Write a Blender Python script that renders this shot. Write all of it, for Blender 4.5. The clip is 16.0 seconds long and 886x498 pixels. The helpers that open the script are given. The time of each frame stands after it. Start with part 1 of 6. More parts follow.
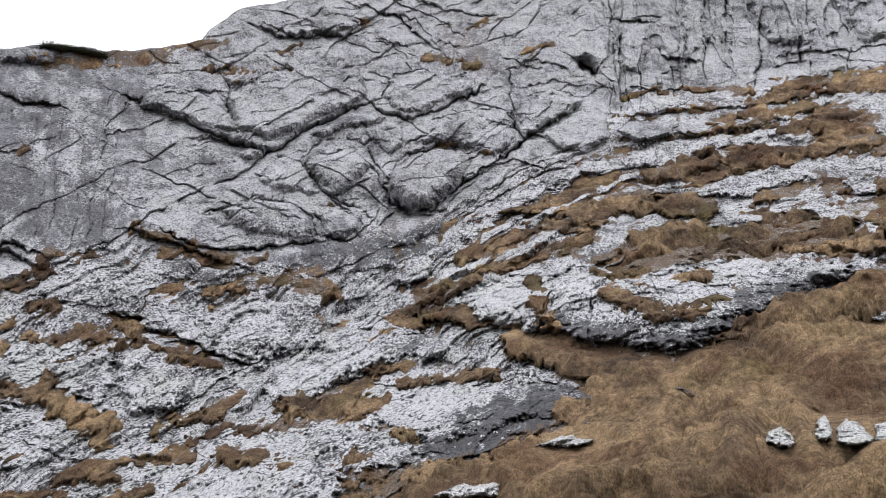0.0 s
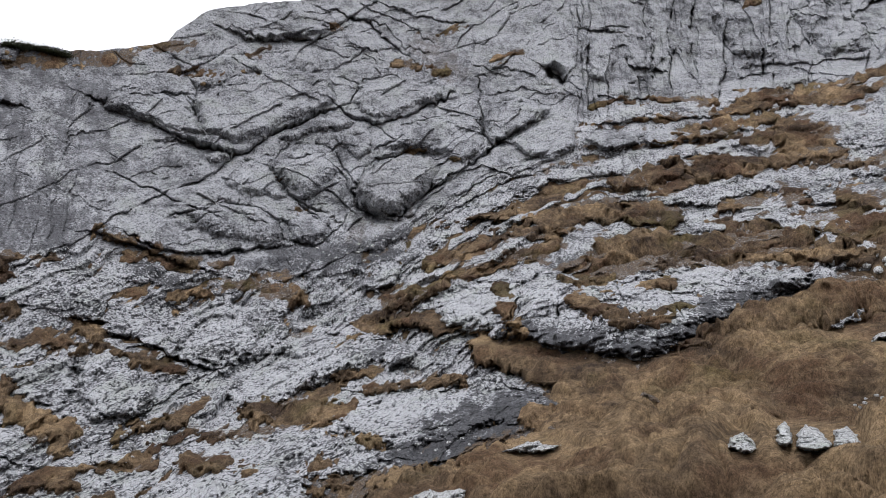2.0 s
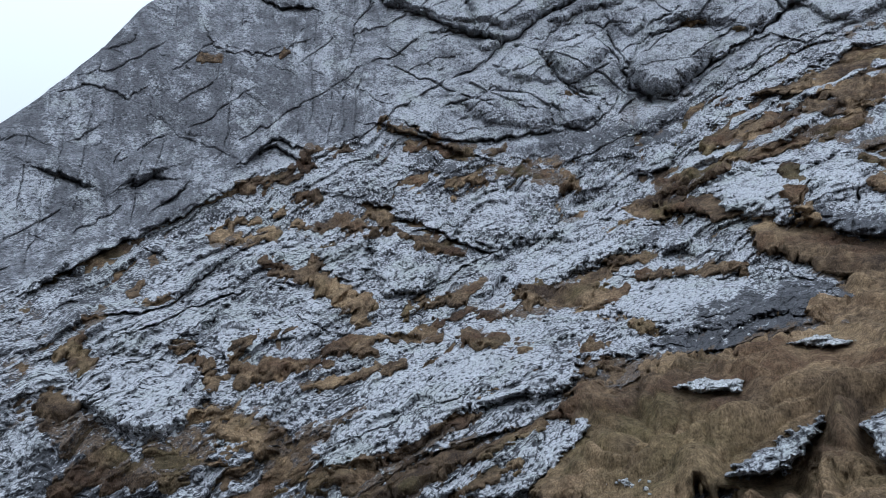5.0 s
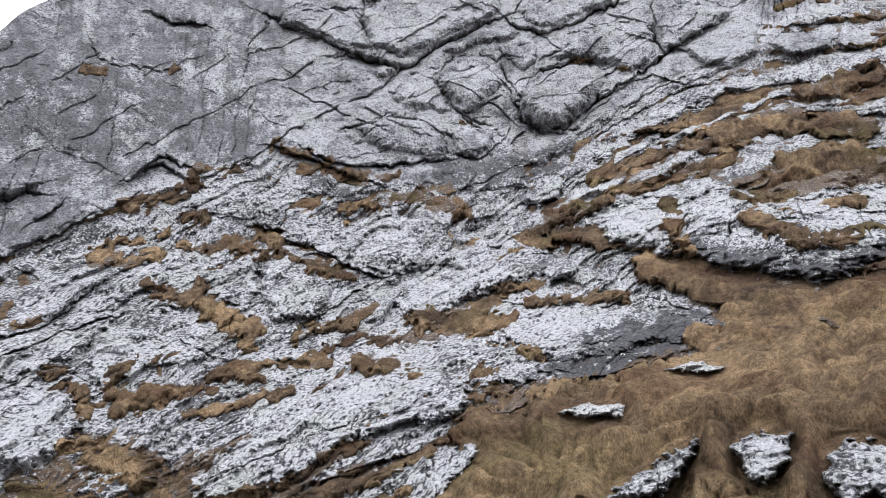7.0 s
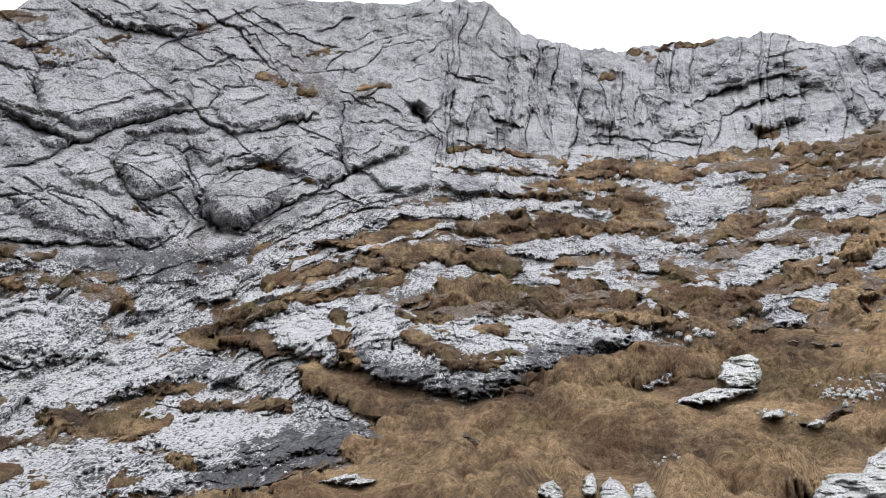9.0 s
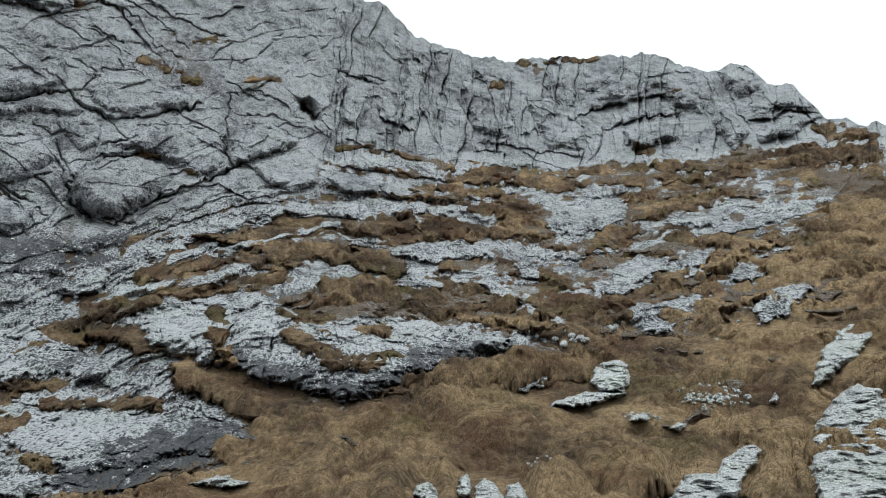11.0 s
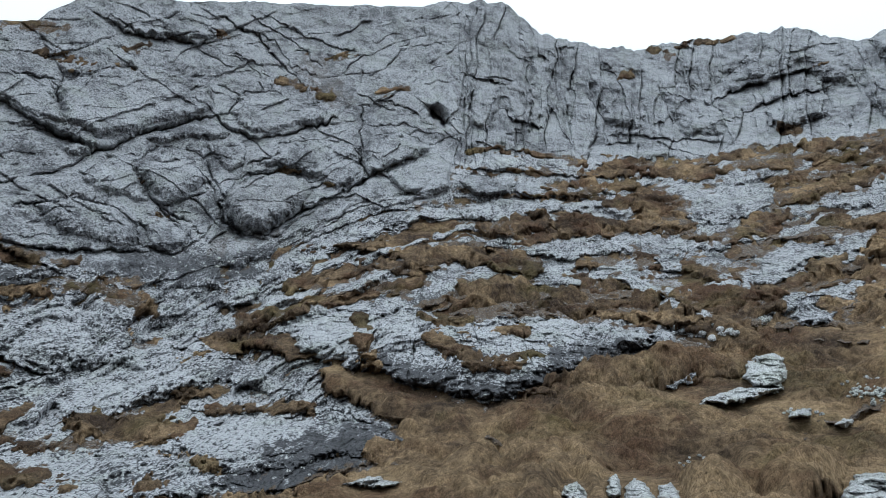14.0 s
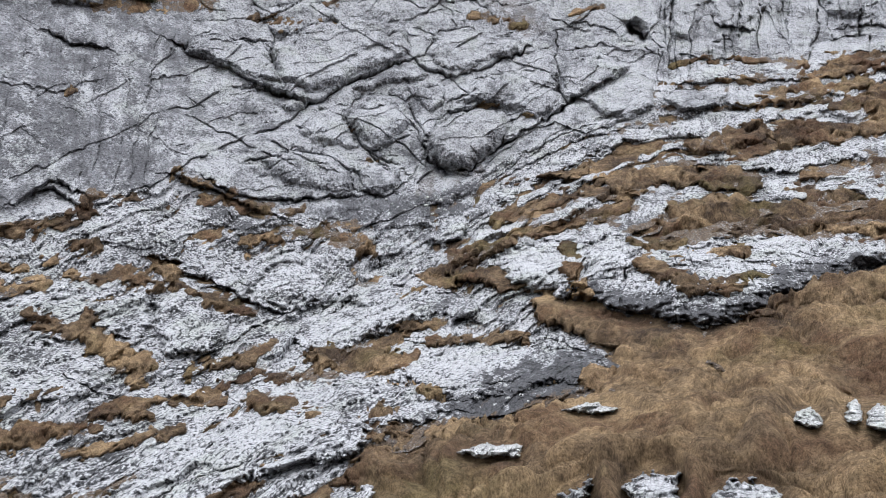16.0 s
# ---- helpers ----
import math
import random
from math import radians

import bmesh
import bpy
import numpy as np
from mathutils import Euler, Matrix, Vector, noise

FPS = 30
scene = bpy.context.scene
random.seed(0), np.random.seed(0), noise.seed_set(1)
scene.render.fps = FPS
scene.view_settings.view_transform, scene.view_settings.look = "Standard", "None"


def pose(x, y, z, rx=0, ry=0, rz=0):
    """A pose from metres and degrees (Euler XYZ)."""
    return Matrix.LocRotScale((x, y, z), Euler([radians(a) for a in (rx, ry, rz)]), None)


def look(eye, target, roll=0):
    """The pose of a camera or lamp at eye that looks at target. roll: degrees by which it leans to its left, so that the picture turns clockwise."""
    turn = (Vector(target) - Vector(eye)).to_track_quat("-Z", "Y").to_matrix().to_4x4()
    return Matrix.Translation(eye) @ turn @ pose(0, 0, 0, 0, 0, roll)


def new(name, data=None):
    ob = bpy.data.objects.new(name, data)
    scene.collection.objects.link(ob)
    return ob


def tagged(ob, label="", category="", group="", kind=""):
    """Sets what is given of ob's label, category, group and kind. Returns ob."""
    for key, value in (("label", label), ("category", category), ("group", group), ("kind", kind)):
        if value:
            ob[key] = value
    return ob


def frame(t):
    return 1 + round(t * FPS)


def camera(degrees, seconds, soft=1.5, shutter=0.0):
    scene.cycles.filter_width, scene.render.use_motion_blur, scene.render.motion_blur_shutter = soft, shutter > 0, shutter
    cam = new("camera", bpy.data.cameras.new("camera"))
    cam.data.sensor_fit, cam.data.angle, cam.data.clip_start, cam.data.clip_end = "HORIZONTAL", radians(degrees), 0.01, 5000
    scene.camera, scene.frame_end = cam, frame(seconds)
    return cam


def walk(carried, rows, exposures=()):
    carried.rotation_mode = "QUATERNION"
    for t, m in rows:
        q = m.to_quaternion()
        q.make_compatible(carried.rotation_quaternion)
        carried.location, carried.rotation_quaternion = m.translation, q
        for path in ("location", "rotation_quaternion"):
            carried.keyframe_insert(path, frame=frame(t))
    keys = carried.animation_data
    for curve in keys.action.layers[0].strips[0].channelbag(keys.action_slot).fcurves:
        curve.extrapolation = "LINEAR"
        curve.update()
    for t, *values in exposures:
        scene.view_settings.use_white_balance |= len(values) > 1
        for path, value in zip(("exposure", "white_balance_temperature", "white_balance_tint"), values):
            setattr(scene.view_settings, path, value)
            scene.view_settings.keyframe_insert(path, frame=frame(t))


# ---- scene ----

# ---------------------------------------------------------------- camera
EYE = (0.0, 0.0, 1.6)


def aim(bearing, rise, roll):
    """A hand-held pose at EYE: bearing east of +y, rise above level, roll, in degrees."""
    b, r = radians(bearing), radians(rise)
    to = (EYE[0] + math.sin(b) * math.cos(r), EYE[1] + math.cos(b) * math.cos(r), EYE[2] + math.sin(r))
    return look(EYE, to, roll)


cam = camera(58.6, 16.0, 0.5)
walk(cam, [
    (0.0, aim(-13.89, 11.59, -2.82)),
    (0.5, aim(-12.95, 12.45, -2.79)),
    (1.0, aim(-12.58, 12.47, -2.95)),
    (1.5, aim(-12.30, 11.88, -2.84)),
    (2.0, aim(-11.50, 11.90, -2.83)),
    (2.5, aim(-13.19, 11.62, -2.10)),
    (3.0, aim(-23.80, 8.53, -0.84)),
    (3.2, aim(-28.03, 7.53, -1.24)),
    (3.6, aim(-33.20, 6.60, -1.00)),
    (4.2, aim(-35.00, 5.40, -0.80)),
    (4.8, aim(-32.60, 4.40, -0.60)),
    (5.3, aim(-29.78, 4.13, -0.58)),
    (5.5, aim(-29.13, 4.28, -0.68)),
    (6.0, aim(-28.26, 4.54, -0.63)),
    (6.5, aim(-26.45, 4.33, -0.42)),
    (7.0, aim(-23.53, 5.96, -0.12)),
    (7.5, aim(-17.07, 9.39, 0.24)),
    (8.0, aim(-8.08, 11.73, 0.98)),
    (8.5, aim(-3.14, 12.28, 1.09)),
    (9.0, aim(0.01, 14.01, 1.89)),
    (9.5, aim(3.58, 15.00, 2.13)),
    (10.0, aim(6.71, 14.97, 2.08)),
    (10.2, aim(7.51, 14.80, 1.99)),
    (11.2, aim(8.60, 14.30, 2.00)),
    (11.8, aim(8.20, 14.10, 2.10)),
    (12.5, aim(7.02, 14.41, 2.15)),
    (13.0, aim(5.98, 14.66, 1.92)),
    (13.5, aim(3.03, 14.42, 1.72)),
    (14.0, aim(-1.51, 14.09, 1.54)),
    (14.5, aim(-8.88, 13.25, 0.42)),
    (15.0, aim(-12.68, 11.11, 0.80)),
    (15.5, aim(-15.32, 9.61, 0.52)),
    (16.0, aim(-16.52, 8.75, 0.69)),
], exposures=[
    (0.0, -0.10, 6446, 12.5), (0.5, -0.35, 6368, 12), (1.0, -0.50, 6343, 11.5), (2.5, -0.45, 6343, 11.5), (3.2, -0.30, 6241, 12), (4.2, -0.45, 5831, 9),
    (5.3, -0.55, 5421, 6), (5.5, -0.45, 5473, 6), (6.0, -0.30, 5865, 8.5), (6.5, -0.10, 6075, 10.5), (7.0, 0.04, 6309, 12), (8.0, 0.13, 6521, 12.5),
    (9.0, -0.06, 6451, 11), (9.5, -0.08, 6465, 11), (10.0, -0.50, 6460, 4.5), (10.2, -0.48, 6397, 2.5), (12.3, -0.68, 6070, -1.5), (12.5, -0.68, 6042, -1.5),
    (13.5, -0.64, 5949, -1), (14.0, -0.64, 5761, 1), (14.5, -0.70, 5543, 4), (15.0, -0.50, 5831, 7), (15.5, -0.10, 6075, 9), (16.0, 0.08, 6246, 10),
])

# ---------------------------------------------------------------- overcast daylight
world = bpy.data.worlds.new("overcast_sky")
scene.world = world
world.use_nodes = True
wt = world.node_tree
wt.nodes.clear()
sky = wt.nodes.new("ShaderNodeTexSky")
sky.sky_type, sky.sun_disc = "NISHITA", False
sky.sun_elevation, sky.sun_rotation = radians(62), radians(160)
sky.air_density, sky.dust_density, sky.ozone_density = 1.0, 6.0, 1.0
grey = wt.nodes.new("ShaderNodeHueSaturation")
grey.inputs["Saturation"].default_value = 0.12
cloud = wt.nodes.new("ShaderNodeMixRGB")
cloud.inputs["Fac"].default_value = 0.9
# an overcast dome is about three times as bright overhead as at the horizon
place = wt.nodes.new("ShaderNodeTexCoord")
split = wt.nodes.new("ShaderNodeSeparateXYZ")
dome = wt.nodes.new("ShaderNodeMapRange")
dome.inputs["From Min"].default_value, dome.inputs["From Max"].default_value = 0.0, 1.0
dome.inputs["To Min"].default_value, dome.inputs["To Max"].default_value = 6.6, 19.5
tint = wt.nodes.new("ShaderNodeMixRGB")
tint.blend_type = "MULTIPLY"
tint.inputs["Fac"].default_value = 1.0
tint.inputs["Color2"].default_value = (1.0, 1.01, 1.035, 1)
wt.links.new(place.outputs["Generated"], split.inputs["Vector"])
wt.links.new(split.outputs["Z"], dome.inputs["Value"])
wt.links.new(dome.outputs["Result"], tint.inputs["Color1"])
wt.links.new(tint.outputs["Color"], cloud.inputs["Color2"])
bg = wt.nodes.new("ShaderNodeBackground")
bg.inputs["Strength"].default_value = 0.15
wout = wt.nodes.new("ShaderNodeOutputWorld")
wt.links.new(sky.outputs["Color"], grey.inputs["Color"])
wt.links.new(grey.outputs["Color"], cloud.inputs["Color1"])
wt.links.new(cloud.outputs["Color"], bg.inputs["Color"])
wt.links.new(bg.outputs["Background"], wout.inputs["Surface"])

sun_data = bpy.data.lights.new("sun", "SUN")
sun_data.energy, sun_data.angle, sun_data.color = 1.35, radians(25), (1.0, 0.97, 0.92)
sun = new("sun", sun_data)
sun.matrix_world = look((10, 4, 75), (0, 22, 5))

# ---------------------------------------------------------------- materials


def shader(name, rough=0.9):
    mat = bpy.data.materials.new(name)
    mat.use_nodes = True
    nt = mat.node_tree
    bsdf = nt.nodes["Principled BSDF"]
    bsdf.inputs["Roughness"].default_value = rough
    bsdf.inputs["Specular IOR Level"].default_value = 0.25
    return mat, nt, bsdf


def tex(nt, scale, detail=4.0, rough=0.6, stretch=(1, 1, 1), turn=(0, 0, 0), distort=0.0):
    """Noise over the ground, in cells a metre."""
    geo = nt.nodes.new("ShaderNodeNewGeometry")
    mp = nt.nodes.new("ShaderNodeMapping")
    mp.inputs["Scale"].default_value = stretch
    mp.inputs["Rotation"].default_value = [radians(a) for a in turn]
    nz = nt.nodes.new("ShaderNodeTexNoise")
    nz.inputs["Scale"].default_value, nz.inputs["Detail"].default_value = scale, detail
    nz.inputs["Roughness"].default_value, nz.inputs["Distortion"].default_value = rough, distort
    nt.links.new(geo.outputs["Position"], mp.inputs["Vector"])
    nt.links.new(mp.outputs["Vector"], nz.inputs["Vector"])
    return nz.outputs["Fac"]


def joints(nt, scale, stretch=(1, 1, 1), turn=(0, 0, 0), wobble=0.35):
    """Distance to the nearest of a net of hairline joints."""
    geo = nt.nodes.new("ShaderNodeNewGeometry")
    mp = nt.nodes.new("ShaderNodeMapping")
    mp.inputs["Scale"].default_value = stretch
    mp.inputs["Rotation"].default_value = [radians(a) for a in turn]
    nz = nt.nodes.new("ShaderNodeTexNoise")
    nz.inputs["Scale"].default_value, nz.inputs["Detail"].default_value = scale * 1.3, 4
    add = nt.nodes.new("ShaderNodeVectorMath")
    add.operation = "MULTIPLY_ADD"
    add.inputs[1].default_value = (wobble * 2 / scale,) * 3
    vo = nt.nodes.new("ShaderNodeTexVoronoi")
    vo.feature = "DISTANCE_TO_EDGE"
    vo.inputs["Scale"].default_value = scale
    nt.links.new(geo.outputs["Position"], mp.inputs["Vector"])
    nt.links.new(mp.outputs["Vector"], nz.inputs["Vector"])
    nt.links.new(nz.outputs["Color"], add.inputs[0])
    nt.links.new(mp.outputs["Vector"], add.inputs[2])
    nt.links.new(add.outputs[0], vo.inputs["Vector"])
    return vo.outputs["Distance"]


def ramp(nt, fac, *stops):
    r = nt.nodes.new("ShaderNodeValToRGB")
    while len(r.color_ramp.elements) < len(stops):
        r.color_ramp.elements.new(0.5)
    for el, (p, c) in zip(r.color_ramp.elements, stops):
        el.position, el.color = p, (*(c if isinstance(c, tuple) else (c, c, c)), 1)
    nt.links.new(fac, r.inputs["Fac"])
    return r.outputs["Color"]


def mix(nt, fac, a, b, mode="MIX"):
    m = nt.nodes.new("ShaderNodeMixRGB")
    m.blend_type = mode
    for key, v in (("Fac", fac), ("Color1", a), ("Color2", b)):
        if isinstance(v, bpy.types.NodeSocket):
            nt.links.new(v, m.inputs[key])
        else:
            m.inputs[key].default_value = v if key == "Fac" else (*v, 1)
    return m.outputs["Color"]


def calc(nt, op, a, b):
    m = nt.nodes.new("ShaderNodeMath")
    m.operation = op
    for i, v in enumerate((a, b)):
        if isinstance(v, bpy.types.NodeSocket):
            nt.links.new(v, m.inputs[i])
        else:
            m.inputs[i].default_value = v
    return m.outputs[0]


def attr(nt, name):
    a = nt.nodes.new("ShaderNodeAttribute")
    a.attribute_name = name
    return a.outputs["Fac"]


def bump(nt, bsdf, height, strength, dist):
    b = nt.nodes.new("ShaderNodeBump")
    b.inputs["Strength"].default_value, b.inputs["Distance"].default_value = strength, dist
    nt.links.new(height, b.inputs["Height"])
    nt.links.new(b.outputs["Normal"], bsdf.inputs["Normal"])


def knobs(nt, scale, dip, wobble=0.4):
    """Knobbly crust: distance from the middle of the nearest knob."""
    geo = nt.nodes.new("ShaderNodeNewGeometry")
    nz = nt.nodes.new("ShaderNodeTexNoise")
    nz.inputs["Scale"].default_value, nz.inputs["Detail"].default_value = scale * 0.8, 3
    add = nt.nodes.new("ShaderNodeVectorMath")
    add.operation = "MULTIPLY_ADD"
    add.inputs[1].default_value = (wobble * 2 / scale,) * 3
    mp = nt.nodes.new("ShaderNodeMapping")
    mp.inputs["Scale"].default_value = dip
    vo = nt.nodes.new("ShaderNodeTexVoronoi")
    vo.feature = "F1"
    vo.inputs["Scale"].default_value = scale
    nt.links.new(geo.outputs["Position"], mp.inputs["Vector"])
    nt.links.new(mp.outputs["Vector"], nz.inputs["Vector"])
    nt.links.new(nz.outputs["Color"], add.inputs[0])
    nt.links.new(mp.outputs["Vector"], add.inputs[2])
    nt.links.new(add.outputs[0], vo.inputs["Vector"])
    return vo.outputs["Distance"]


def limestone(name, bare, pale, speck=12.0, cover=None, beds=1.0, crusty=False, dip=(1, 0.6, 0.8)):
    """Weathered limestone: grey body, knobbly pale lichen crust, shade painted into its pits and thin open beds; cover
    fixes the crust's share.
    """
    mat, nt, bsdf = shader(name, 0.92)
    broad = tex(nt, 0.35, 3)
    mid = tex(nt, 2.0, 5, 0.68, dip)
    fine = tex(nt, speck, 7, 0.82, dip, (0, 0, 0), 0.3)
    grit = tex(nt, 34, 4, 0.8, dip)
    bed = tex(nt, 1.1, 6, 0.72, (0.7, 0.7, 4.0), (0, 24, 0), 0.35)
    knob = knobs(nt, speck * 1.6, dip)
    body = ramp(nt, mid, (0.3, tuple(c * 0.62 for c in bare)), (0.5, bare), (0.72, tuple(c * 1.35 for c in bare)))
    body = mix(nt, 0.7, body, ramp(nt, grit, (0.40, 0.50), (0.58, 1.35)), "MULTIPLY")
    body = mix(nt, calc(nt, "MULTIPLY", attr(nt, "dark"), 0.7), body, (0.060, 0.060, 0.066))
    body = mix(nt, calc(nt, "MULTIPLY", attr(nt, "rust"), 0.6), body, (0.20, 0.15, 0.105))
    share = attr(nt, "lichen") if cover is None else None
    amount = calc(nt, "ADD", fine, calc(nt, "MULTIPLY", calc(nt, "SUBTRACT", mid, 0.5), 0.7 if crusty else 0.75))
    amount = calc(nt, "ADD", amount, calc(nt, "MULTIPLY", calc(nt, "SUBTRACT", broad, 0.5), 0.4 if crusty else 0.75))
    amount = calc(nt, "ADD", amount, calc(nt, "MULTIPLY", calc(nt, "SUBTRACT", grit, 0.5), 0.5 if crusty else 0.35))
    amount = calc(nt, "ADD", amount, calc(nt, "MULTIPLY", calc(nt, "SUBTRACT", 0.42, knob), 0.40 if crusty else 0.26))
    lift = calc(nt, "MULTIPLY", calc(nt, "SUBTRACT", share if share else cover, 0.5), 0.5)
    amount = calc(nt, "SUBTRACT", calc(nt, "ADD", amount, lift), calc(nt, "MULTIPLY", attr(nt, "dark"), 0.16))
    crust = ramp(nt, amount, (0.43, 0.0), (0.55, 1.0)) if crusty else ramp(nt, amount, (0.38, 0.0), (0.60, 1.0))
    if share:
        crust = mix(nt, 1.0, crust, ramp(nt, share, (0.30, 0.55), (0.58, 1.0)), "MULTIPLY")    # thin on the smooth wall
    # the crust's own tones: white, and here and there a greenish grey
    hue = mix(nt, ramp(nt, tex(nt, 0.8, 4, 0.6), (0.50, 0.0), (0.64, 0.55)), pale, (pale[0] * 0.80, pale[1] * 0.84, pale[2] * 0.74))
    pale_var = mix(nt, 1.0, hue, ramp(nt, grit, (0.38, 0.58), (0.56, 1.08)), "MULTIPLY")
    col = mix(nt, crust, body, pale_var)
    # shade of the small hollows and open beds, multiplied into the colour
    pit_shade = ramp(nt, calc(nt, "SUBTRACT", fine, calc(nt, "MULTIPLY", knob, 0.22)), (0.28, 0.08), (0.36, 1.0))
    col = mix(nt, 0.72 if crusty else 0.60, col, pit_shade, "MULTIPLY")
    seam_shade = ramp(nt, bed, (0.35, 0.10), (0.405, 1.0))
    col = mix(nt, 0.65 * beds, col, seam_shade, "MULTIPLY")
    if cover is None:
        # thin turf and earth in the hollows
        sod = calc(nt, "ADD", attr(nt, "turf"), calc(nt, "MULTIPLY", calc(nt, "SUBTRACT", fine, 0.5), 0.9))
        sod_col = ramp(nt, grit, (0.40, (0.050, 0.036, 0.028)), (0.52, (0.115, 0.082, 0.056)), (0.62, (0.190, 0.137, 0.092)))
    net = ramp(nt, joints(nt, 1.8, (1, 1, 1.7), (0, 22, 0), 0.25), (0.008, 0.2), (0.026, 1.0))
    net2 = ramp(nt, joints(nt, 4.2, (1, 0.6, 1.5), (0, 20, 0), 0.22), (0.010, 0.12), (0.040, 1.0))
    col = mix(nt, ramp(nt, tex(nt, 1.4, 3), (0.46, 0.0), (0.62, 0.5)), col, mix(nt, 1.0, col, net2, "MULTIPLY"))
    part_ = ramp(nt, tex(nt, 1.0, 3), (0.46, 0.0), (0.60, 0.7))
    col = mix(nt, part_, col, mix(nt, 1.0, col, net, "MULTIPLY"))
    if cover is None:
        col = mix(nt, ramp(nt, sod, (0.50, 0.0), (0.60, 1.0)), col, sod_col)
    nt.links.new(col, bsdf.inputs["Base Color"])
    h = calc(nt, "ADD", calc(nt, "MULTIPLY", fine, 0.6), calc(nt, "MULTIPLY", grit, 0.30))
    h = calc(nt, "ADD", h, calc(nt, "MULTIPLY", bed, 0.8 * beds))
    h = calc(nt, "SUBTRACT", h, calc(nt, "MULTIPLY", knob, 0.55))
    bump(nt, bsdf, h, 1.0, 0.10 if crusty else 0.085)
    return mat


def turf(name, tones):
    """Withered mountain grass: golden, brown and reddish stretches, fuzzy with dead blades."""
    mat, nt, bsdf = shader(name, 0.95)
    bsdf.inputs["Specular IOR Level"].default_value = 0.1
    broad, mid, fine = tex(nt, 0.42, 3), tex(nt, 3.4, 5, 0.7), tex(nt, 38, 5, 0.8, (1, 1, 0.6))
    f = calc(nt, "ADD", calc(nt, "MULTIPLY", broad, 0.5), calc(nt, "MULTIPLY", mid, 0.5))
    f = calc(nt, "ADD", f, calc(nt, "MULTIPLY", calc(nt, "SUBTRACT", attr(nt, "tone"), 0.5), 0.42))
    col = ramp(nt, f, (0.36, tones[0]), (0.5, tones[1]), (0.64, tones[2]))
    col = mix(nt, ramp(nt, tex(nt, 0.55, 4, 0.65), (0.50, 0.0), (0.64, 0.75)), col, tuple(c * k for c, k in zip(tones[1], (0.62, 0.50, 0.50))))
    col = mix(nt, ramp(nt, tex(nt, 0.4, 4, 0.6, (1, 1, 1), (50, 0, 30)), (0.54, 0.0), (0.68, 0.6)), col, tuple(c * k for c, k in zip(tones[1], (0.78, 0.92, 0.66))))
    tufty = ramp(nt, tex(nt, 9.0, 4, 0.65, (1, 1, 0.8)), (0.36, 0.62), (0.62, 1.25))
    col = mix(nt, 1.0, col, tufty, "MULTIPLY")
    streak = ramp(nt, fine, (0.36, 0.50), (0.60, 1.40))
    nt.links.new(mix(nt, 1.0, col, streak, "MULTIPLY"), bsdf.inputs["Base Color"])
    bump(nt, bsdf, calc(nt, "ADD", fine, mid), 1.0, 0.08)
    return mat


def blade_stuff(name, tones):
    """Single blades: straw to brown, each its own tone."""
    mat, nt, bsdf = shader(name, 0.8)
    bsdf.inputs["Specular IOR Level"].default_value = 0.15
    geo = nt.nodes.new("ShaderNodeNewGeometry")
    f = calc(nt, "ADD", calc(nt, "MULTIPLY", tex(nt, 0.6, 3), 0.7), calc(nt, "MULTIPLY", geo.outputs["Random Per Island"], 0.3))
    nt.links.new(ramp(nt, f, (0.3, tones[0]), (0.5, tones[1]), (0.7, tones[2])), bsdf.inputs["Base Color"])
    return mat


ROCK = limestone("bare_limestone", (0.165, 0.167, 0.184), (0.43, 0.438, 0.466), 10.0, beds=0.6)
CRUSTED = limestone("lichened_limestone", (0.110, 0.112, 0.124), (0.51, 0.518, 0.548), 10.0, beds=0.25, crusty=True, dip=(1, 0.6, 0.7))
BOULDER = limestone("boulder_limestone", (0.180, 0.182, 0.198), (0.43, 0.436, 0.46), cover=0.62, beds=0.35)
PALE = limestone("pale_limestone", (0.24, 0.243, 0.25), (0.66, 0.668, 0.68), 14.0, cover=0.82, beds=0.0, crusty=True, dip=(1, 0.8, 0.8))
TURF = turf("withered_turf", ((0.064, 0.045, 0.033), (0.176, 0.124, 0.078), (0.335, 0.236, 0.140)))
BLADES = blade_stuff("withered_grass_blades", ((0.090, 0.064, 0.046), (0.208, 0.148, 0.093), (0.322, 0.230, 0.138)))
SOIL = turf("dead_wood_and_earth", ((0.04, 0.03, 0.022), (0.08, 0.06, 0.042), (0.12, 0.09, 0.06)))
PINE = turf("dwarf_pine_needles", ((0.045, 0.052, 0.030), (0.085, 0.095, 0.052), (0.130, 0.140, 0.078)))

# ---------------------------------------------------------------- noise over arrays


def hashed(ix, iy, iz, seed):
    h = (ix.astype(np.uint32) * np.uint32(374761393) + iy.astype(np.uint32) * np.uint32(668265263)
         + iz.astype(np.uint32) * np.uint32(2147483647) + np.uint32((seed * 1274126177) % 4294967296))
    h = (h ^ (h >> np.uint32(13))) * np.uint32(1274126177)
    h = (h ^ (h >> np.uint32(16))) * np.uint32(2246822519)
    return ((h ^ (h >> np.uint32(13))) & np.uint32(0xFFFFFF)).astype(np.float32) / np.float32(0xFFFFFF)


def value_noise(x, y, z, seed=0):
    """Smooth noise in -1..1."""
    ix, iy, iz = np.floor(x).astype(np.int64), np.floor(y).astype(np.int64), np.floor(z).astype(np.int64)
    fx, fy, fz = (x - ix).astype(np.float32), (y - iy).astype(np.float32), (z - iz).astype(np.float32)
    fx, fy, fz = fx * fx * (3 - 2 * fx), fy * fy * (3 - 2 * fy), fz * fz * (3 - 2 * fz)
    out = 0
    for k in (0, 1):
        for j in (0, 1):
            row = hashed(ix, iy + j, iz + k, seed) * (1 - fx) + hashed(ix + 1, iy + j, iz + k, seed) * fx
            out = out + row * (fy if j else 1 - fy) * (fz if k else 1 - fz)
    return out * 2 - 1


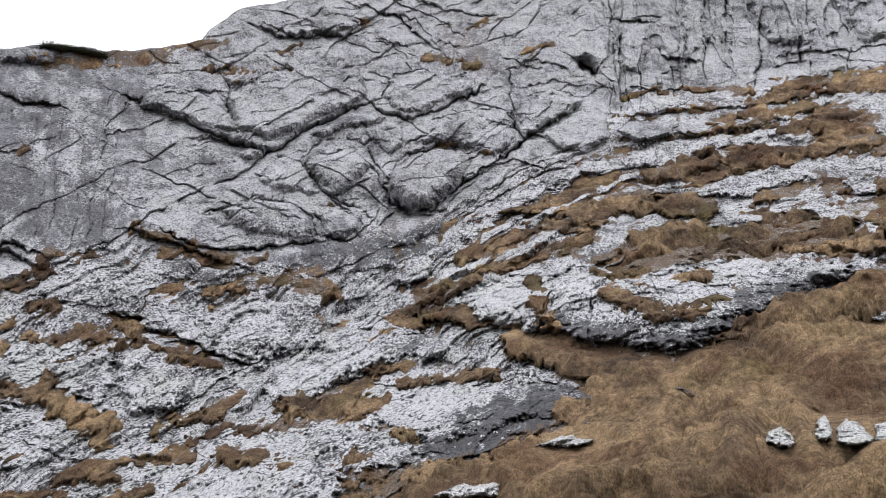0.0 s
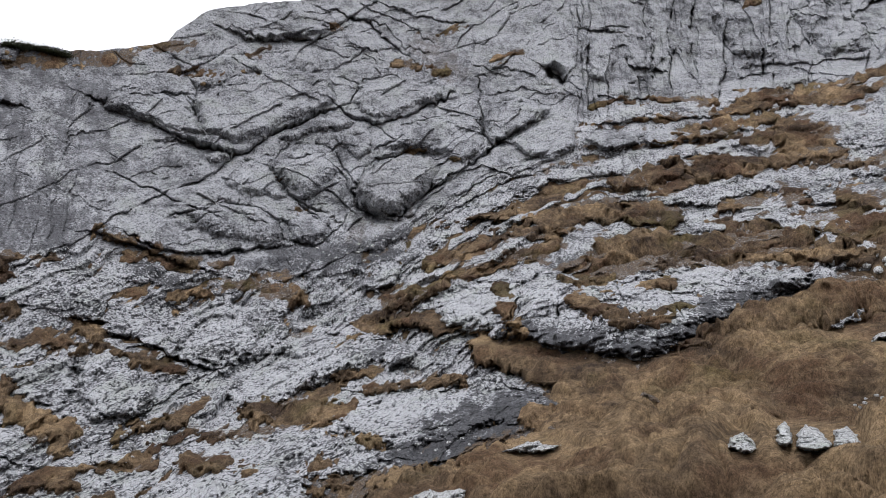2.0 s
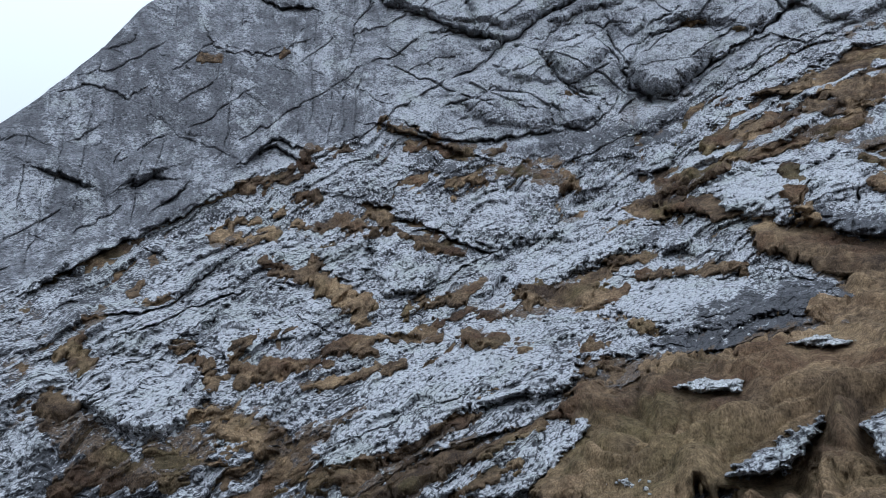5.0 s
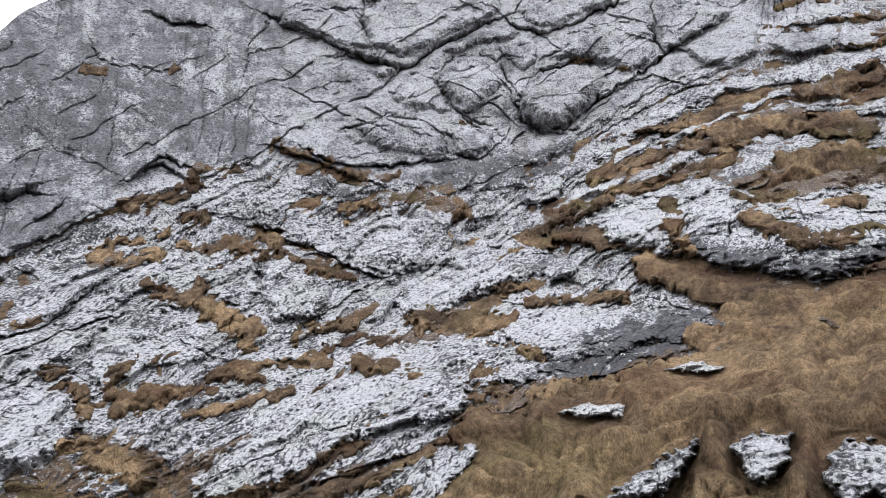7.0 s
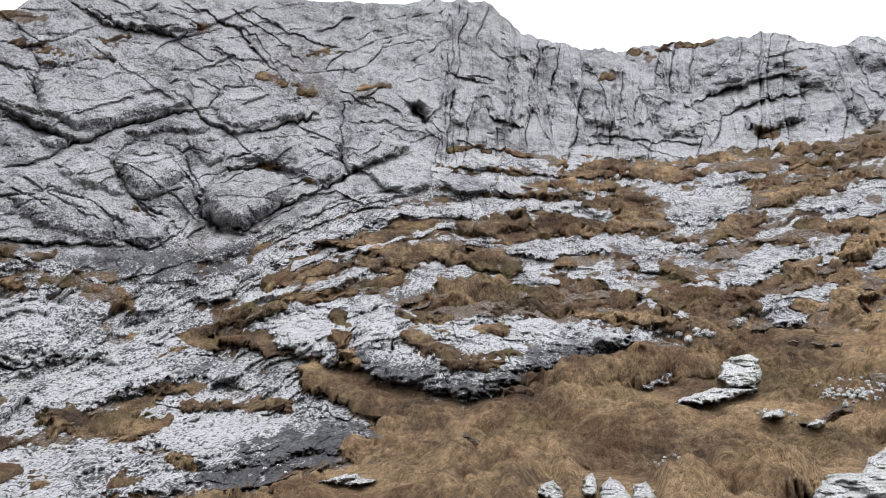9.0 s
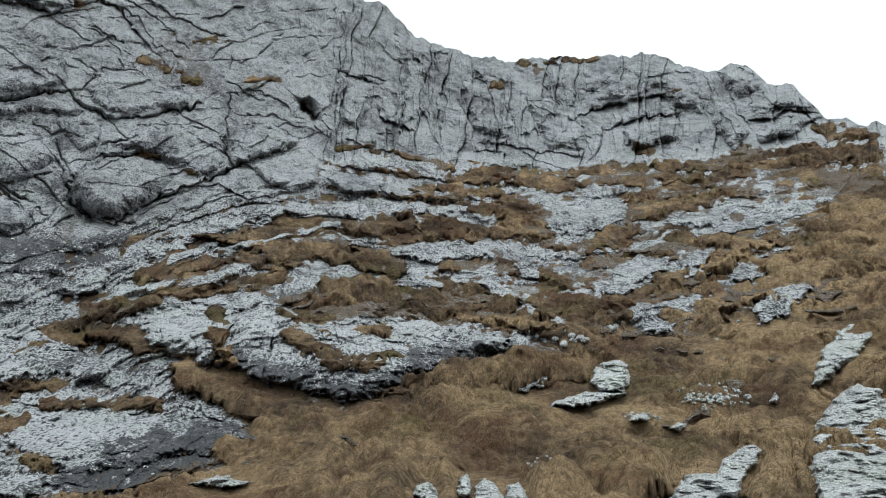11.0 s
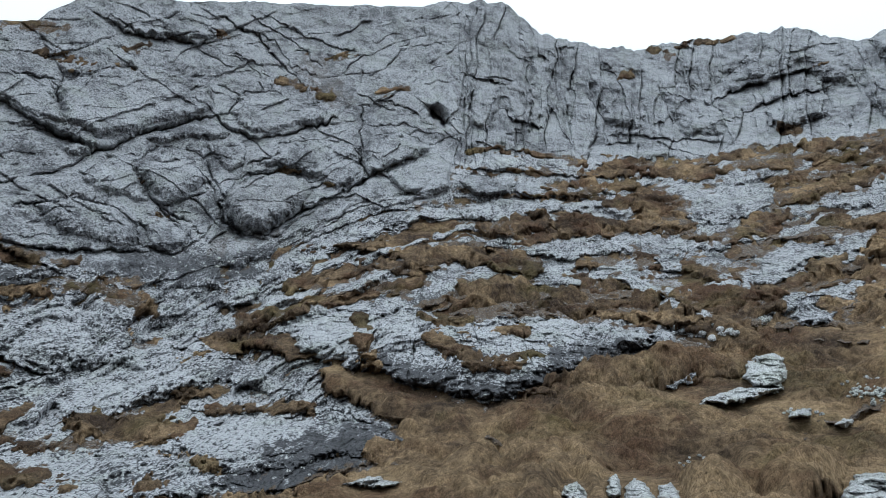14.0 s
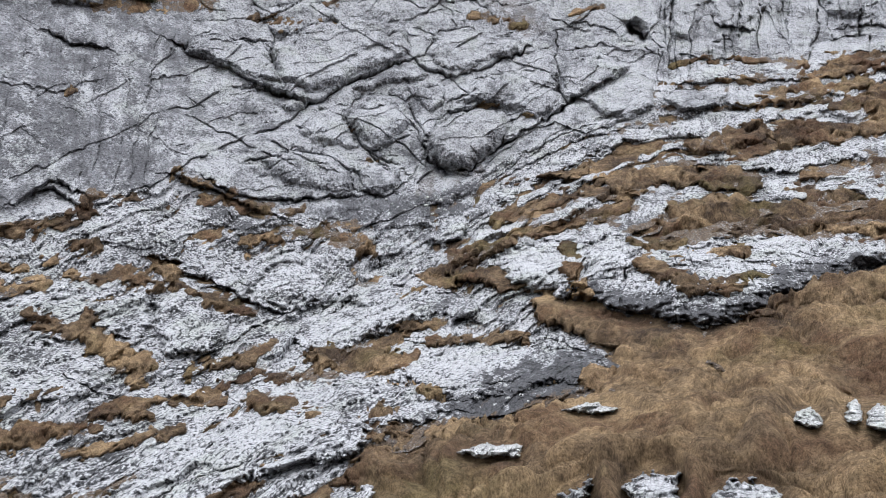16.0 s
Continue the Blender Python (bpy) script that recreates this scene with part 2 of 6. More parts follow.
def fbm(p, scale, octaves, seed=0, gain=0.5, ridged=False):
    """Fractal noise at points p (n, 3); scale is the largest size in metres."""
    total, amp, f = 0, 1.0, 1.0 / scale
    for o in range(octaves):
        n = value_noise(p[:, 0] * f + 17.3 * o, p[:, 1] * f - 5.1 * o, p[:, 2] * f + 9.7 * o, seed + o)
        total = total + amp * ((1 - 2 * np.abs(n)) if ridged else n)
        amp, f = amp * gain, f * 2.03
    return total


def cells(u, v, seed=0):
    """Jointed blocks: the distance to the nearest joint in cells, and a random number for each block."""
    iu, iv = np.floor(u).astype(np.int64), np.floor(v).astype(np.int64)
    f1 = np.full(u.shape, 9.0, np.float32)
    f2 = f1.copy()
    who = np.zeros(u.shape, np.float32)
    zero = np.zeros_like(iu)
    for du in (-1, 0, 1):
        for dv in (-1, 0, 1):
            cu, cv = iu + du, iv + dv
            px = cu + 0.15 + 0.7 * hashed(cu, cv, zero, seed)
            py = cv + 0.15 + 0.7 * hashed(cu, cv, zero + 1, seed)
            d = np.hypot(u - px, v - py).astype(np.float32)
            near = d < f1
            f2 = np.where(near, f1, np.minimum(f2, d))
            who = np.where(near, hashed(cu, cv, zero + 2, seed), who)
            f1 = np.where(near, d, f1)
    return f2 - f1, who


def ease(x, lo, hi):
    t = np.clip((x - lo) / (hi - lo), 0, 1)
    return t * t * (3 - 2 * t)


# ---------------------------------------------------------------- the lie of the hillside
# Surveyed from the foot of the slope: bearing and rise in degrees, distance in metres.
BEARINGS = np.array([-66, -56, -46, -38, -30, -22, -14, -6, 2, 10, 18, 26, 34, 44], float)
FOOT_RISE = np.array([-1, 3, 8.5, 12.6, 11, 10.3, 14.4, 17.8, 21.2, 20.3, 20.3, 20.5, 21.2, 19.5])
R_LOW = np.array([11, 10.5, 10, 9, 8, 7, 6.2, 5.6, 5.2, 4.9, 4.7, 4.5, 4.3, 4.2])
R_BENCH = np.array([17, 17, 17, 16.5, 15.5, 14.5, 13, 12, 11.2, 10.6, 10.4, 10.2, 10, 9.5])
R_MID = np.array([19, 20.5, 22, 23, 22.5, 22, 21.5, 21.5, 22, 22.5, 23, 23, 22.5, 21])
R_FOOT = np.array([21, 24, 27, 29, 29.5, 30, 32, 35, 40, 43, 45, 47, 48, 46])
R_TOP = np.array([27, 31, 35, 37, 39, 41, 43, 45, 49, 52, 55, 57, 56, 52])
CREST_B = np.array([-66, -58.8, -56.9, -54.9, -53.6, -52, -49, -46, -44.6, -41.9, -37.5, -34.5, -31.5, -30.9, -28.5, -24.6, -16, -9, -4, 1, 2.6, 4.4, 6, 9.2, 12.6, 16.1, 21, 25.2, 27.4, 28.4, 31, 32.4, 34.2, 35.8, 38, 44])
CREST_R = np.array([7.5, 13.6, 15.3, 17.3, 18.9, 20.5, 22.4, 23.6, 23.9, 24.6, 24.8, 25.2, 26.1, 26.9, 28.4, 29.1, 30.3, 30.9, 31.1, 31.6, 31.4, 30.6, 29.2, 28.5, 27.8, 27.9, 28, 27.6, 26.6, 26.2, 26.4, 25, 24.5, 22.3, 21.6, 19.8])
LOW = -22.0


def crest(b):
    """The skyline: its knots, and the knobs of rock between them."""
    rough = 0.35 + 0.65 * ease(b, -6, 4)
    zero = np.zeros_like(b)
    knob = 0.16 * np.abs(value_noise(b * 0.9, zero, zero, 201)) + 0.24 * value_noise(b * 1.1, zero, zero, 202) + 0.08 * value_noise(b * 3.3, zero, zero, 203) + 0.03 * value_noise(b * 8.0, zero, zero, 204)
    return np.interp(b, CREST_B, CREST_R) + rough * knob


def smooth_interp(b, ys):
    return sum(np.interp(b + d, BEARINGS, ys) for d in (-3, -1.5, 0, 1.5, 3)) / 5


def foot(b):
    return smooth_interp(b, FOOT_RISE)


def reach(b, e):
    """Distance of the hillside along the level, at bearing b and rise e."""
    f = np.minimum(foot(b), crest(b) - 0.6)
    levels = [np.full_like(b, LOW), np.full_like(b, -4.0), (f - 4.0) / 2, f, crest(b)]
    rs = [smooth_interp(b, r) for r in (R_LOW, R_BENCH, R_MID, R_FOOT, R_TOP)]
    out = np.zeros_like(b)
    for de in (-2.4, -1.6, -0.8, 0.0, 0.8, 1.6, 2.4):
        x = np.clip(e + de, LOW, None)
        r = rs[0].copy()
        for i in range(4):
            r = r + (rs[i + 1] - rs[i]) * np.clip((x - levels[i]) / np.maximum(levels[i + 1] - levels[i], 0.3), 0, 1.5 if i == 3 else 1)
        out += r / 7
    return out


def on_chart(b, e):
    """Points of the plain hillside, before any relief."""
    r = reach(b, e)
    a = np.radians(b)
    return np.stack([np.sin(a) * r, np.cos(a) * r, EYE[2] + r * np.tan(np.radians(e))], -1)


def outward(b, e):
    h = 0.5
    u = on_chart(b + h, e) - on_chart(b - h, e)
    v = on_chart(b, e + h) - on_chart(b, e - h)
    n = np.cross(u, v)
    return n / np.linalg.norm(n, axis=-1, keepdims=True)


def lifted(p, n, coarse, fine, rocky=True):
    """Points raised off the hillside: steep ground bulges square to itself, flat ground builds up in standing faces."""
    to = np.array(EYE) - p
    to /= np.linalg.norm(to, axis=-1, keepdims=True)
    dot = (n * to).sum(-1)
    w = ease(0.95 - dot, 0, 0.5)[:, None] if rocky else 1.0
    way = n * (1 - w) + w * to / np.sqrt(np.clip(dot, 0, 1) ** 2 + 0.10)[:, None]
    if rocky:
        n = way / np.linalg.norm(way, axis=-1, keepdims=True)
    return p + 0.75 * (way * coarse[:, None] + n * fine[:, None])


class Marks:
    """Strokes laid over the chart: joints in the rock, grass, stains."""
    cracks, grass, stains, masses = [], [], [], []


def crack(points, width=0.10, depth=0.5, step=0.0):
    """A joint along points (bearing, rise); step: how far its upper side stands proud, in metres."""
    Marks.cracks.append((points, width, depth, step))


def grass(*strokes, rise=0.22, tone=0):
    """One patch of grass: strokes of bearing, rise, bearing, rise, half width."""
    Marks.grass.append((strokes, rise, tone))


def stain(kind, b0, e0, b1, e1, width, amount=1.0):
    Marks.stains.append((kind, b0, e0, b1, e1, width, amount))


def mass(kind, outline, thick=0.5, edge=0.4):
    """A block of rock standing proud of the hillside: its outline on the chart, thickness in metres, rounding of the edge in degrees."""
    Marks.masses.append((kind, outline, thick, edge))


def along(b, e, b0, e0, b1, e1):
    """Distance to a stroke, how far along it, and the side (+ above)."""
    dx, dy = b1 - b0, e1 - e0
    ll = dx * dx + dy * dy + 1e-9
    t = np.clip(((b - b0) * dx + (e - e0) * dy) / ll, 0, 1)
    d = np.hypot(b - b0 - t * dx, e - e0 - t * dy)
    side = np.sign(dx) * (dx * (e - e0) - dy * (b - b0))
    return d, t, side



# joints of the buttress
crack([(-31.21, 19.45), (-29.87, 19.49), (-28.28, 19.20), (-26.96, 18.61), (-25.95, 18.99), (-24.28, 20.12), (-22.51, 20.92), (-20.67, 21.69), (-18.95, 22.15)], width=0.20, depth=1.1, step=0.35)
crack([(-18.95, 22.15), (-18.09, 21.62), (-16.60, 21.05), (-15.78, 20.96), (-13.38, 21.84), (-10.91, 22.50), (-10.11, 23.17)], width=0.15, depth=0.9, step=0.3)
crack([(-20.86, 23.11), (-19.62, 22.74), (-18.95, 22.15)], width=0.07, depth=0.4)
crack([(-26.10, 27.24), (-24.48, 26.69), (-22.59, 27.09), (-20.94, 26.74), (-19.41, 27.39)], width=0.20, depth=0.8, step=0.4)
crack([(-19.72, 26.70), (-17.19, 26.17), (-15.83, 25.23), (-14.92, 24.58)], width=0.07, depth=0.4)
crack([(-15.13, 24.55), (-16.95, 24.11), (-17.64, 23.04), (-18.55, 22.14)], width=0.08, depth=0.5)
crack([(-30.39, 22.62), (-29.36, 21.60), (-29.29, 20.53), (-28.28, 19.20)], width=0.06, depth=0.3)
crack([(-18.75, 28.73), (-16.58, 28.15), (-14.71, 26.53), (-13.33, 25.56)], width=0.08, depth=0.5, step=0.2)
crack([(-15.88, 29.38), (-13.21, 28.62), (-10.52, 27.99), (-8.74, 27.78)], width=0.06, depth=0.35, step=0.15)
crack([(-16.13, 18.55), (-14.76, 19.03), (-11.46, 19.05), (-8.87, 18.27)], width=0.07, depth=0.4, step=0.1)
crack([(-15.09, 14.22), (-12.05, 16.31), (-10.88, 17.10), (-9.07, 18.05), (-8.04, 18.45), (-7.24, 19.20), (-5.57, 19.92), (-4.31, 20.60), (-3.69, 21.16)], width=0.17, depth=1.0, step=0.3)
crack([(-8.23, 21.14), (-7.92, 19.76), (-7.31, 19.07)], width=0.12, depth=0.7)
crack([(-18.29, 16.52), (-17.66, 15.02), (-16.10, 14.35), (-14.69, 14.18)], width=0.28, depth=1.3)
crack([(-23.68, 17.11), (-22.60, 15.94), (-21.30, 15.08), (-19.83, 14.76)], width=0.12, depth=0.6)
crack([(-20.81, 19.67), (-19.59, 19.27), (-18.88, 18.20), (-17.73, 16.78)], width=0.08, depth=0.5)
crack([(-19.66, 19.84), (-18.04, 19.49), (-16.57, 18.89)], width=0.06, depth=0.4)
crack([(-23.11, 12.80), (-21.06, 12.48), (-19.65, 13.22), (-18.63, 14.32)], width=0.09, depth=0.5, step=0.2)
crack([(-30.21, 13.25), (-28.41, 14.46), (-26.35, 14.43), (-24.12, 13.62)], width=0.07, depth=0.4)
crack([(-3.01, 24.24), (-2.15, 23.64), (-1.28, 23.04)], width=0.55, depth=2.2, step=0.5)
crack([(-8.45, 24.11), (-5.85, 24.51), (-3.15, 23.47)], width=0.06, depth=0.3, step=0.1)
crack([(-8.35, 22.73), (-4.88, 22.98), (-2.22, 22.32)], width=0.06, depth=0.3, step=0.1)
crack([(-1.36, 22.75), (-0.02, 22.20), (3.50, 21.38)], width=0.08, depth=0.4)
crack([(-6.77, 28.14), (-4.76, 28.36), (-4.36, 29.08)], width=0.06, depth=0.35)
crack([(-8.44, 26.85), (-8.37, 25.88), (-8.54, 25.28)], width=0.05, depth=0.3)

# joints of the far cliff
crack([(-0.11, 30.40), (-0.05, 26.56), (-0.02, 22.20)], width=0.10, depth=0.7)
crack([(0.04, 26.56), (1.62, 26.21), (2.52, 26.03)], width=0.09, depth=0.5, step=0.3)
crack([(3.55, 30.08), (4.25, 28.94), (4.94, 27.78)], width=0.07, depth=0.4)
crack([(5.23, 29.31), (4.94, 27.40), (4.67, 25.05), (4.44, 22.59)], width=0.09, depth=0.7)
crack([(3.10, 23.94), (4.12, 23.27), (6.09, 22.87), (6.74, 24.05)], width=0.12, depth=0.6, step=0.3)
crack([(9.15, 26.53), (9.57, 24.57), (10.83, 22.96)], width=0.10, depth=0.6)
crack([(14.71, 25.66), (15.25, 23.31), (16.19, 21.11)], width=0.11, depth=0.8)
crack([(12.84, 27.12), (13.42, 24.78), (13.97, 22.22)], width=0.08, depth=0.6)
crack([(6.95, 27.37), (7.17, 25.42), (6.74, 23.85)], width=0.06, depth=0.4)
crack([(11.25, 22.15), (13.34, 21.86), (16.21, 21.42), (18.99, 21.09)], width=0.08, depth=0.5, step=0.2)
crack([(15.98, 26.13), (16.98, 25.29), (17.56, 24.66)], width=0.09, depth=0.6)
crack([(-3.50, 29.89), (-3.30, 27.98), (-2.86, 26.45)], width=0.06, depth=0.4)

# joints of the ridge
crack([(16.12, 26.98), (16.99, 25.00), (17.42, 24.60)], width=0.13, depth=0.9)
crack([(18.91, 23.95), (21.67, 24.77), (24.99, 25.09), (25.81, 25.40)], width=0.18, depth=0.9, step=0.6)
crack([(20.78, 22.88), (23.70, 23.67), (26.13, 23.66)], width=0.13, depth=0.6, step=0.4)
crack([(29.04, 25.98), (29.91, 24.57), (30.39, 23.21), (31.24, 21.99)], width=0.22, depth=1.2)
crack([(30.92, 22.70), (32.23, 22.80), (34.07, 23.09), (35.80, 22.54)], width=0.14, depth=0.7, step=0.4)
crack([(32.02, 24.85), (32.32, 23.89), (33.33, 22.83)], width=0.10, depth=0.6)
crack([(33.61, 21.88), (35.05, 22.04), (35.94, 22.27)], width=0.13, depth=0.6, step=0.3)
crack([(27.22, 25.44), (28.09, 23.47), (28.40, 22.11)], width=0.10, depth=0.6)
crack([(23.86, 27.65), (22.15, 26.66), (20.00, 25.65), (18.27, 24.57)], width=0.09, depth=0.5)
crack([(26.13, 23.66), (26.25, 22.12), (26.01, 21.37)], width=0.08, depth=0.5)

# joints of the smooth wall
crack([(-44.40, 21.23), (-42.71, 20.93), (-40.62, 20.76)], width=0.25, depth=0.7, step=0.35)
crack([(-36.49, 22.00), (-34.00, 21.28), (-32.03, 20.47), (-30.44, 19.71), (-28.43, 19.28), (-26.80, 18.81)], width=0.18, depth=0.9, step=0.5)
crack([(-37.65, 18.18), (-36.19, 18.59), (-34.29, 17.66), (-32.39, 18.34), (-30.43, 19.01)], width=0.05, depth=0.2)
crack([(-37.04, 21.58), (-37.52, 19.68), (-37.84, 18.54)], width=0.05, depth=0.2)
crack([(-35.56, 22.46), (-33.65, 22.81), (-30.86, 21.87), (-29.65, 21.36)], width=0.06, depth=0.3)
crack([(-51.86, 13.09), (-50.23, 12.27), (-48.01, 11.46)], width=0.09, depth=0.4)
crack([(-58.64, 9.10), (-56.70, 8.51), (-55.54, 8.03)], width=0.10, depth=0.5, step=0.15)
crack([(-53.17, 8.27), (-51.96, 9.01), (-50.97, 9.40)], width=0.16, depth=0.6, step=0.25)
crack([(-51.04, 7.12), (-49.73, 8.24)], width=0.24, depth=0.6, step=0.3)
crack([(-58.44, 1.67), (-56.88, 2.62), (-54.94, 3.82), (-52.93, 4.80)], width=0.28, depth=1.3, step=0.6)
crack([(-52.93, 4.80), (-49.78, 6.40), (-46.85, 8.03), (-44.96, 8.88)], width=0.08, depth=0.5, step=0.25)
crack([(-45.74, 10.14), (-44.02, 11.14), (-43.44, 11.40), (-41.86, 10.55), (-41.07, 10.29)], width=0.16, depth=0.8, step=0.3)
crack([(-41.07, 10.29), (-39.07, 11.41), (-36.63, 12.45)], width=0.07, depth=0.4)
crack([(-35.90, 12.94), (-33.34, 12.49), (-31.28, 11.60), (-28.39, 10.65)], width=0.15, depth=0.8, step=0.4)
crack([(-49.58, 17.52), (-48.47, 17.33), (-46.97, 17.94), (-46.22, 18.92)], width=0.09, depth=0.4)
crack([(-57.76, 12.01), (-56.80, 12.64), (-55.98, 12.72)], width=0.07, depth=0.3)
crack([(-55.93, 10.56), (-54.93, 11.00), (-54.77, 11.38)], width=0.08, depth=0.3)
crack([(-37.86, 12.83), (-39.07, 14.37), (-38.26, 17.12), (-37.24, 20.20)], width=0.05, depth=0.2)

# lesser joints of the buttress and the wall
crack([(-29.44, 23.48), (-29.49, 21.57), (-30.47, 20.09)], width=0.08, depth=0.5, step=0.1)
crack([(-34.72, 22.06), (-32.03, 22.81), (-29.23, 22.54)], width=0.07, depth=0.4, step=0.1)
crack([(-25.93, 18.38), (-24.21, 17.93), (-23.26, 16.61), (-21.63, 14.99), (-19.70, 13.54)], width=0.1, depth=0.6, step=0.15)
crack([(-31.24, 14.22), (-28.72, 14.83), (-26.53, 15.27), (-23.90, 14.60), (-22.06, 13.50)], width=0.08, depth=0.5, step=0.15)
crack([(-33.96, 13.13), (-31.38, 12.11), (-28.69, 11.75), (-25.73, 12.15), (-22.90, 12.38)], width=0.12, depth=0.7, step=0.25)
crack([(-8.12, 23.94), (-8.12, 21.56), (-7.77, 19.21)], width=0.09, depth=0.6, step=0.15)
crack([(-7.77, 19.21), (-5.63, 19.84), (-3.18, 21.05)], width=0.12, depth=0.7, step=0.25)
crack([(-22.83, 18.42), (-20.51, 18.82), (-18.84, 17.67), (-18.24, 16.36)], width=0.08, depth=0.5, step=0.1)
crack([(-18.57, 26.70), (-15.95, 26.09), (-13.27, 26.39), (-11.53, 25.73)], width=0.06, depth=0.35, step=0.1)
crack([(-28.05, 27.53), (-25.52, 26.74), (-22.50, 27.22), (-19.86, 27.84)], width=0.1, depth=0.6, step=0.25)
crack([(-22.03, 29.67), (-18.51, 28.60), (-14.98, 27.79), (-13.30, 25.81)], width=0.07, depth=0.4, step=0.1)
crack([(-25.52, 24.26), (-22.98, 23.75), (-19.53, 23.98), (-16.50, 23.16)], width=0.05, depth=0.25, step=0.05)
crack([(-16.69, 18.36), (-14.52, 18.89), (-11.97, 18.17)], width=0.07, depth=0.4, step=0.15)
crack([(-28.79, 20.63), (-28.00, 22.61), (-27.19, 24.18)], width=0.05, depth=0.25, step=0.05)
crack([(-38.22, 17.72), (-37.79, 19.98), (-36.04, 22.01)], width=0.05, depth=0.3, step=0.1)
crack([(-41.25, 16.34), (-40.39, 18.98), (-39.43, 20.54)], width=0.04, depth=0.2)
crack([(-11.18, 16.91), (-8.56, 17.76), (-6.07, 16.97), (-3.49, 17.55)], width=0.07, depth=0.4, step=0.12)
crack([(-10.06, 14.39), (-6.58, 15.79), (-2.79, 16.07)], width=0.07, depth=0.4, step=0.12)
crack([(-51.51, 13.11), (-50.05, 11.91), (-47.26, 10.92), (-45.55, 10.22)], width=0.06, depth=0.35, step=0.04)
crack([(-58.64, 9.09), (-57.20, 8.77), (-55.71, 8.02)], width=0.08, depth=0.5, step=0.15)
crack([(-53.35, 8.33), (-51.79, 9.16), (-50.72, 8.92)], width=0.2, depth=0.6, step=0.3)
crack([(-57.50, 14.16), (-55.87, 14.88), (-53.46, 14.04), (-52.43, 14.69)], width=0.07, depth=0.35, step=0.1)
crack([(-45.36, 10.23), (-43.44, 11.86), (-41.47, 11.23)], width=0.14, depth=0.8, step=0.25)
crack([(-56.77, 11.03), (-55.13, 12.08)], width=0.06, depth=0.3, step=0.1)
crack([(-48.50, 19.44), (-47.35, 17.72), (-43.88, 17.60), (-40.70, 18.92)], width=0.06, depth=0.3, step=0.1)
crack([(-38.27, 17.88), (-37.65, 19.43), (-34.96, 19.88)], width=0.05, depth=0.25, step=0.1)
crack([(-55.51, -0.59), (-52.84, -0.27), (-50.23, 0.46), (-47.17, 3.15)], width=0.08, depth=0.5, step=0.2)
crack([(-56.34, -6.64), (-55.07, -5.67), (-54.09, -5.00)], width=0.2, depth=0.8, step=0.3)
crack([(-54.12, -3.91), (-52.09, -3.26), (-49.98, -3.71), (-48.20, -2.64)], width=0.06, depth=0.3, step=0.1)
crack([(-35.05, -0.52), (-32.60, 1.08), (-29.31, 3.09), (-26.00, 4.69)], width=0.06, depth=0.3, step=0.1)
crack([(-41.37, -10.89), (-36.68, -8.81), (-31.86, -6.98), (-27.38, -5.84)], width=0.07, depth=0.3, step=0.12)

# joints of the slabs
crack([(-37.05, 7.42), (-36.24, 7.30), (-35.02, 7.14)], width=0.28, depth=1.4, step=0.4)
crack([(-34.41, 6.41), (-32.57, 5.79), (-30.11, 4.54), (-27.86, 3.82)], width=0.18, depth=1.0, step=0.3)
crack([(-32.95, 10.07), (-34.60, 9.26), (-35.42, 7.22)], width=0.06, depth=0.35)
crack([(-32.73, 11.28), (-30.89, 9.58), (-28.40, 10.04)], width=0.06, depth=0.3)
crack([(-53.48, -1.73), (-50.73, -0.86), (-47.14, 0.82), (-45.65, 1.20)], width=0.09, depth=0.5, step=0.2)
crack([(-51.74, -3.27), (-49.65, -1.83), (-47.49, -0.34)], width=0.07, depth=0.4)
crack([(-55.69, -6.86), (-54.57, -5.87)], width=0.12, depth=0.6)
crack([(-41.81, -0.62), (-40.63, -1.23), (-38.66, -2.27)], width=0.08, depth=0.5)
crack([(-20.35, 2.55), (-17.20, 1.69), (-12.59, 1.60), (-8.87, 2.28), (-4.05, 0.66)], width=0.05, depth=0.2, step=0.06)
crack([(-20.06, -1.89), (-15.73, -1.32), (-11.17, -0.76), (-6.16, -0.80)], width=0.06, depth=0.25, step=0.1)
crack([(-15.80, -3.87), (-11.24, -2.89), (-9.40, -2.31)], width=0.06, depth=0.25, step=0.1)
crack([(-17.10, 5.49), (-15.92, 5.65), (-15.54, 5.24)], width=0.08, depth=0.4)
crack([(-32.69, -10.45), (-30.26, -9.73), (-26.21, -8.60)], width=0.08, depth=0.4, step=0.2)
crack([(-33.04, -3.97), (-31.83, -3.79), (-32.65, -5.77)], width=0.05, depth=0.3)
crack([(-24.26, 9.96), (-21.80, 10.28), (-18.52, 11.75), (-16.51, 12.23)], width=0.07, depth=0.4, step=0.1)

# undercut of the big outcrop
crack([(-7.16, 5.22), (-3.88, 4.36), (-0.62, 3.60), (3.43, 3.21), (5.83, 4.07)], width=0.14, depth=1.0, step=0.2)
crack([(-0.67, 5.07), (2.16, 5.56), (5.00, 6.04)], width=0.08, depth=0.5)
crack([(-5.76, 8.90), (-6.68, 7.24), (-7.18, 5.62)], width=0.14, depth=0.6)
crack([(-3.22, 7.40), (-3.55, 5.77), (-3.89, 4.56)], width=0.12, depth=0.6)
crack([(-0.76, 7.49), (-0.29, 5.89), (0.99, 3.93)], width=0.10, depth=0.5)
crack([(0.85, 8.76), (1.31, 7.15), (2.98, 5.58)], width=0.12, depth=0.6)
crack([(4.76, 8.85), (4.58, 7.23), (5.21, 5.64)], width=0.10, depth=0.5)
crack([(3.35, 7.41), (7.42, 7.69), (12.22, 7.74)], width=0.08, depth=0.5, step=0.2)
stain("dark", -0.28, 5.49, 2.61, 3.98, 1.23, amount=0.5)
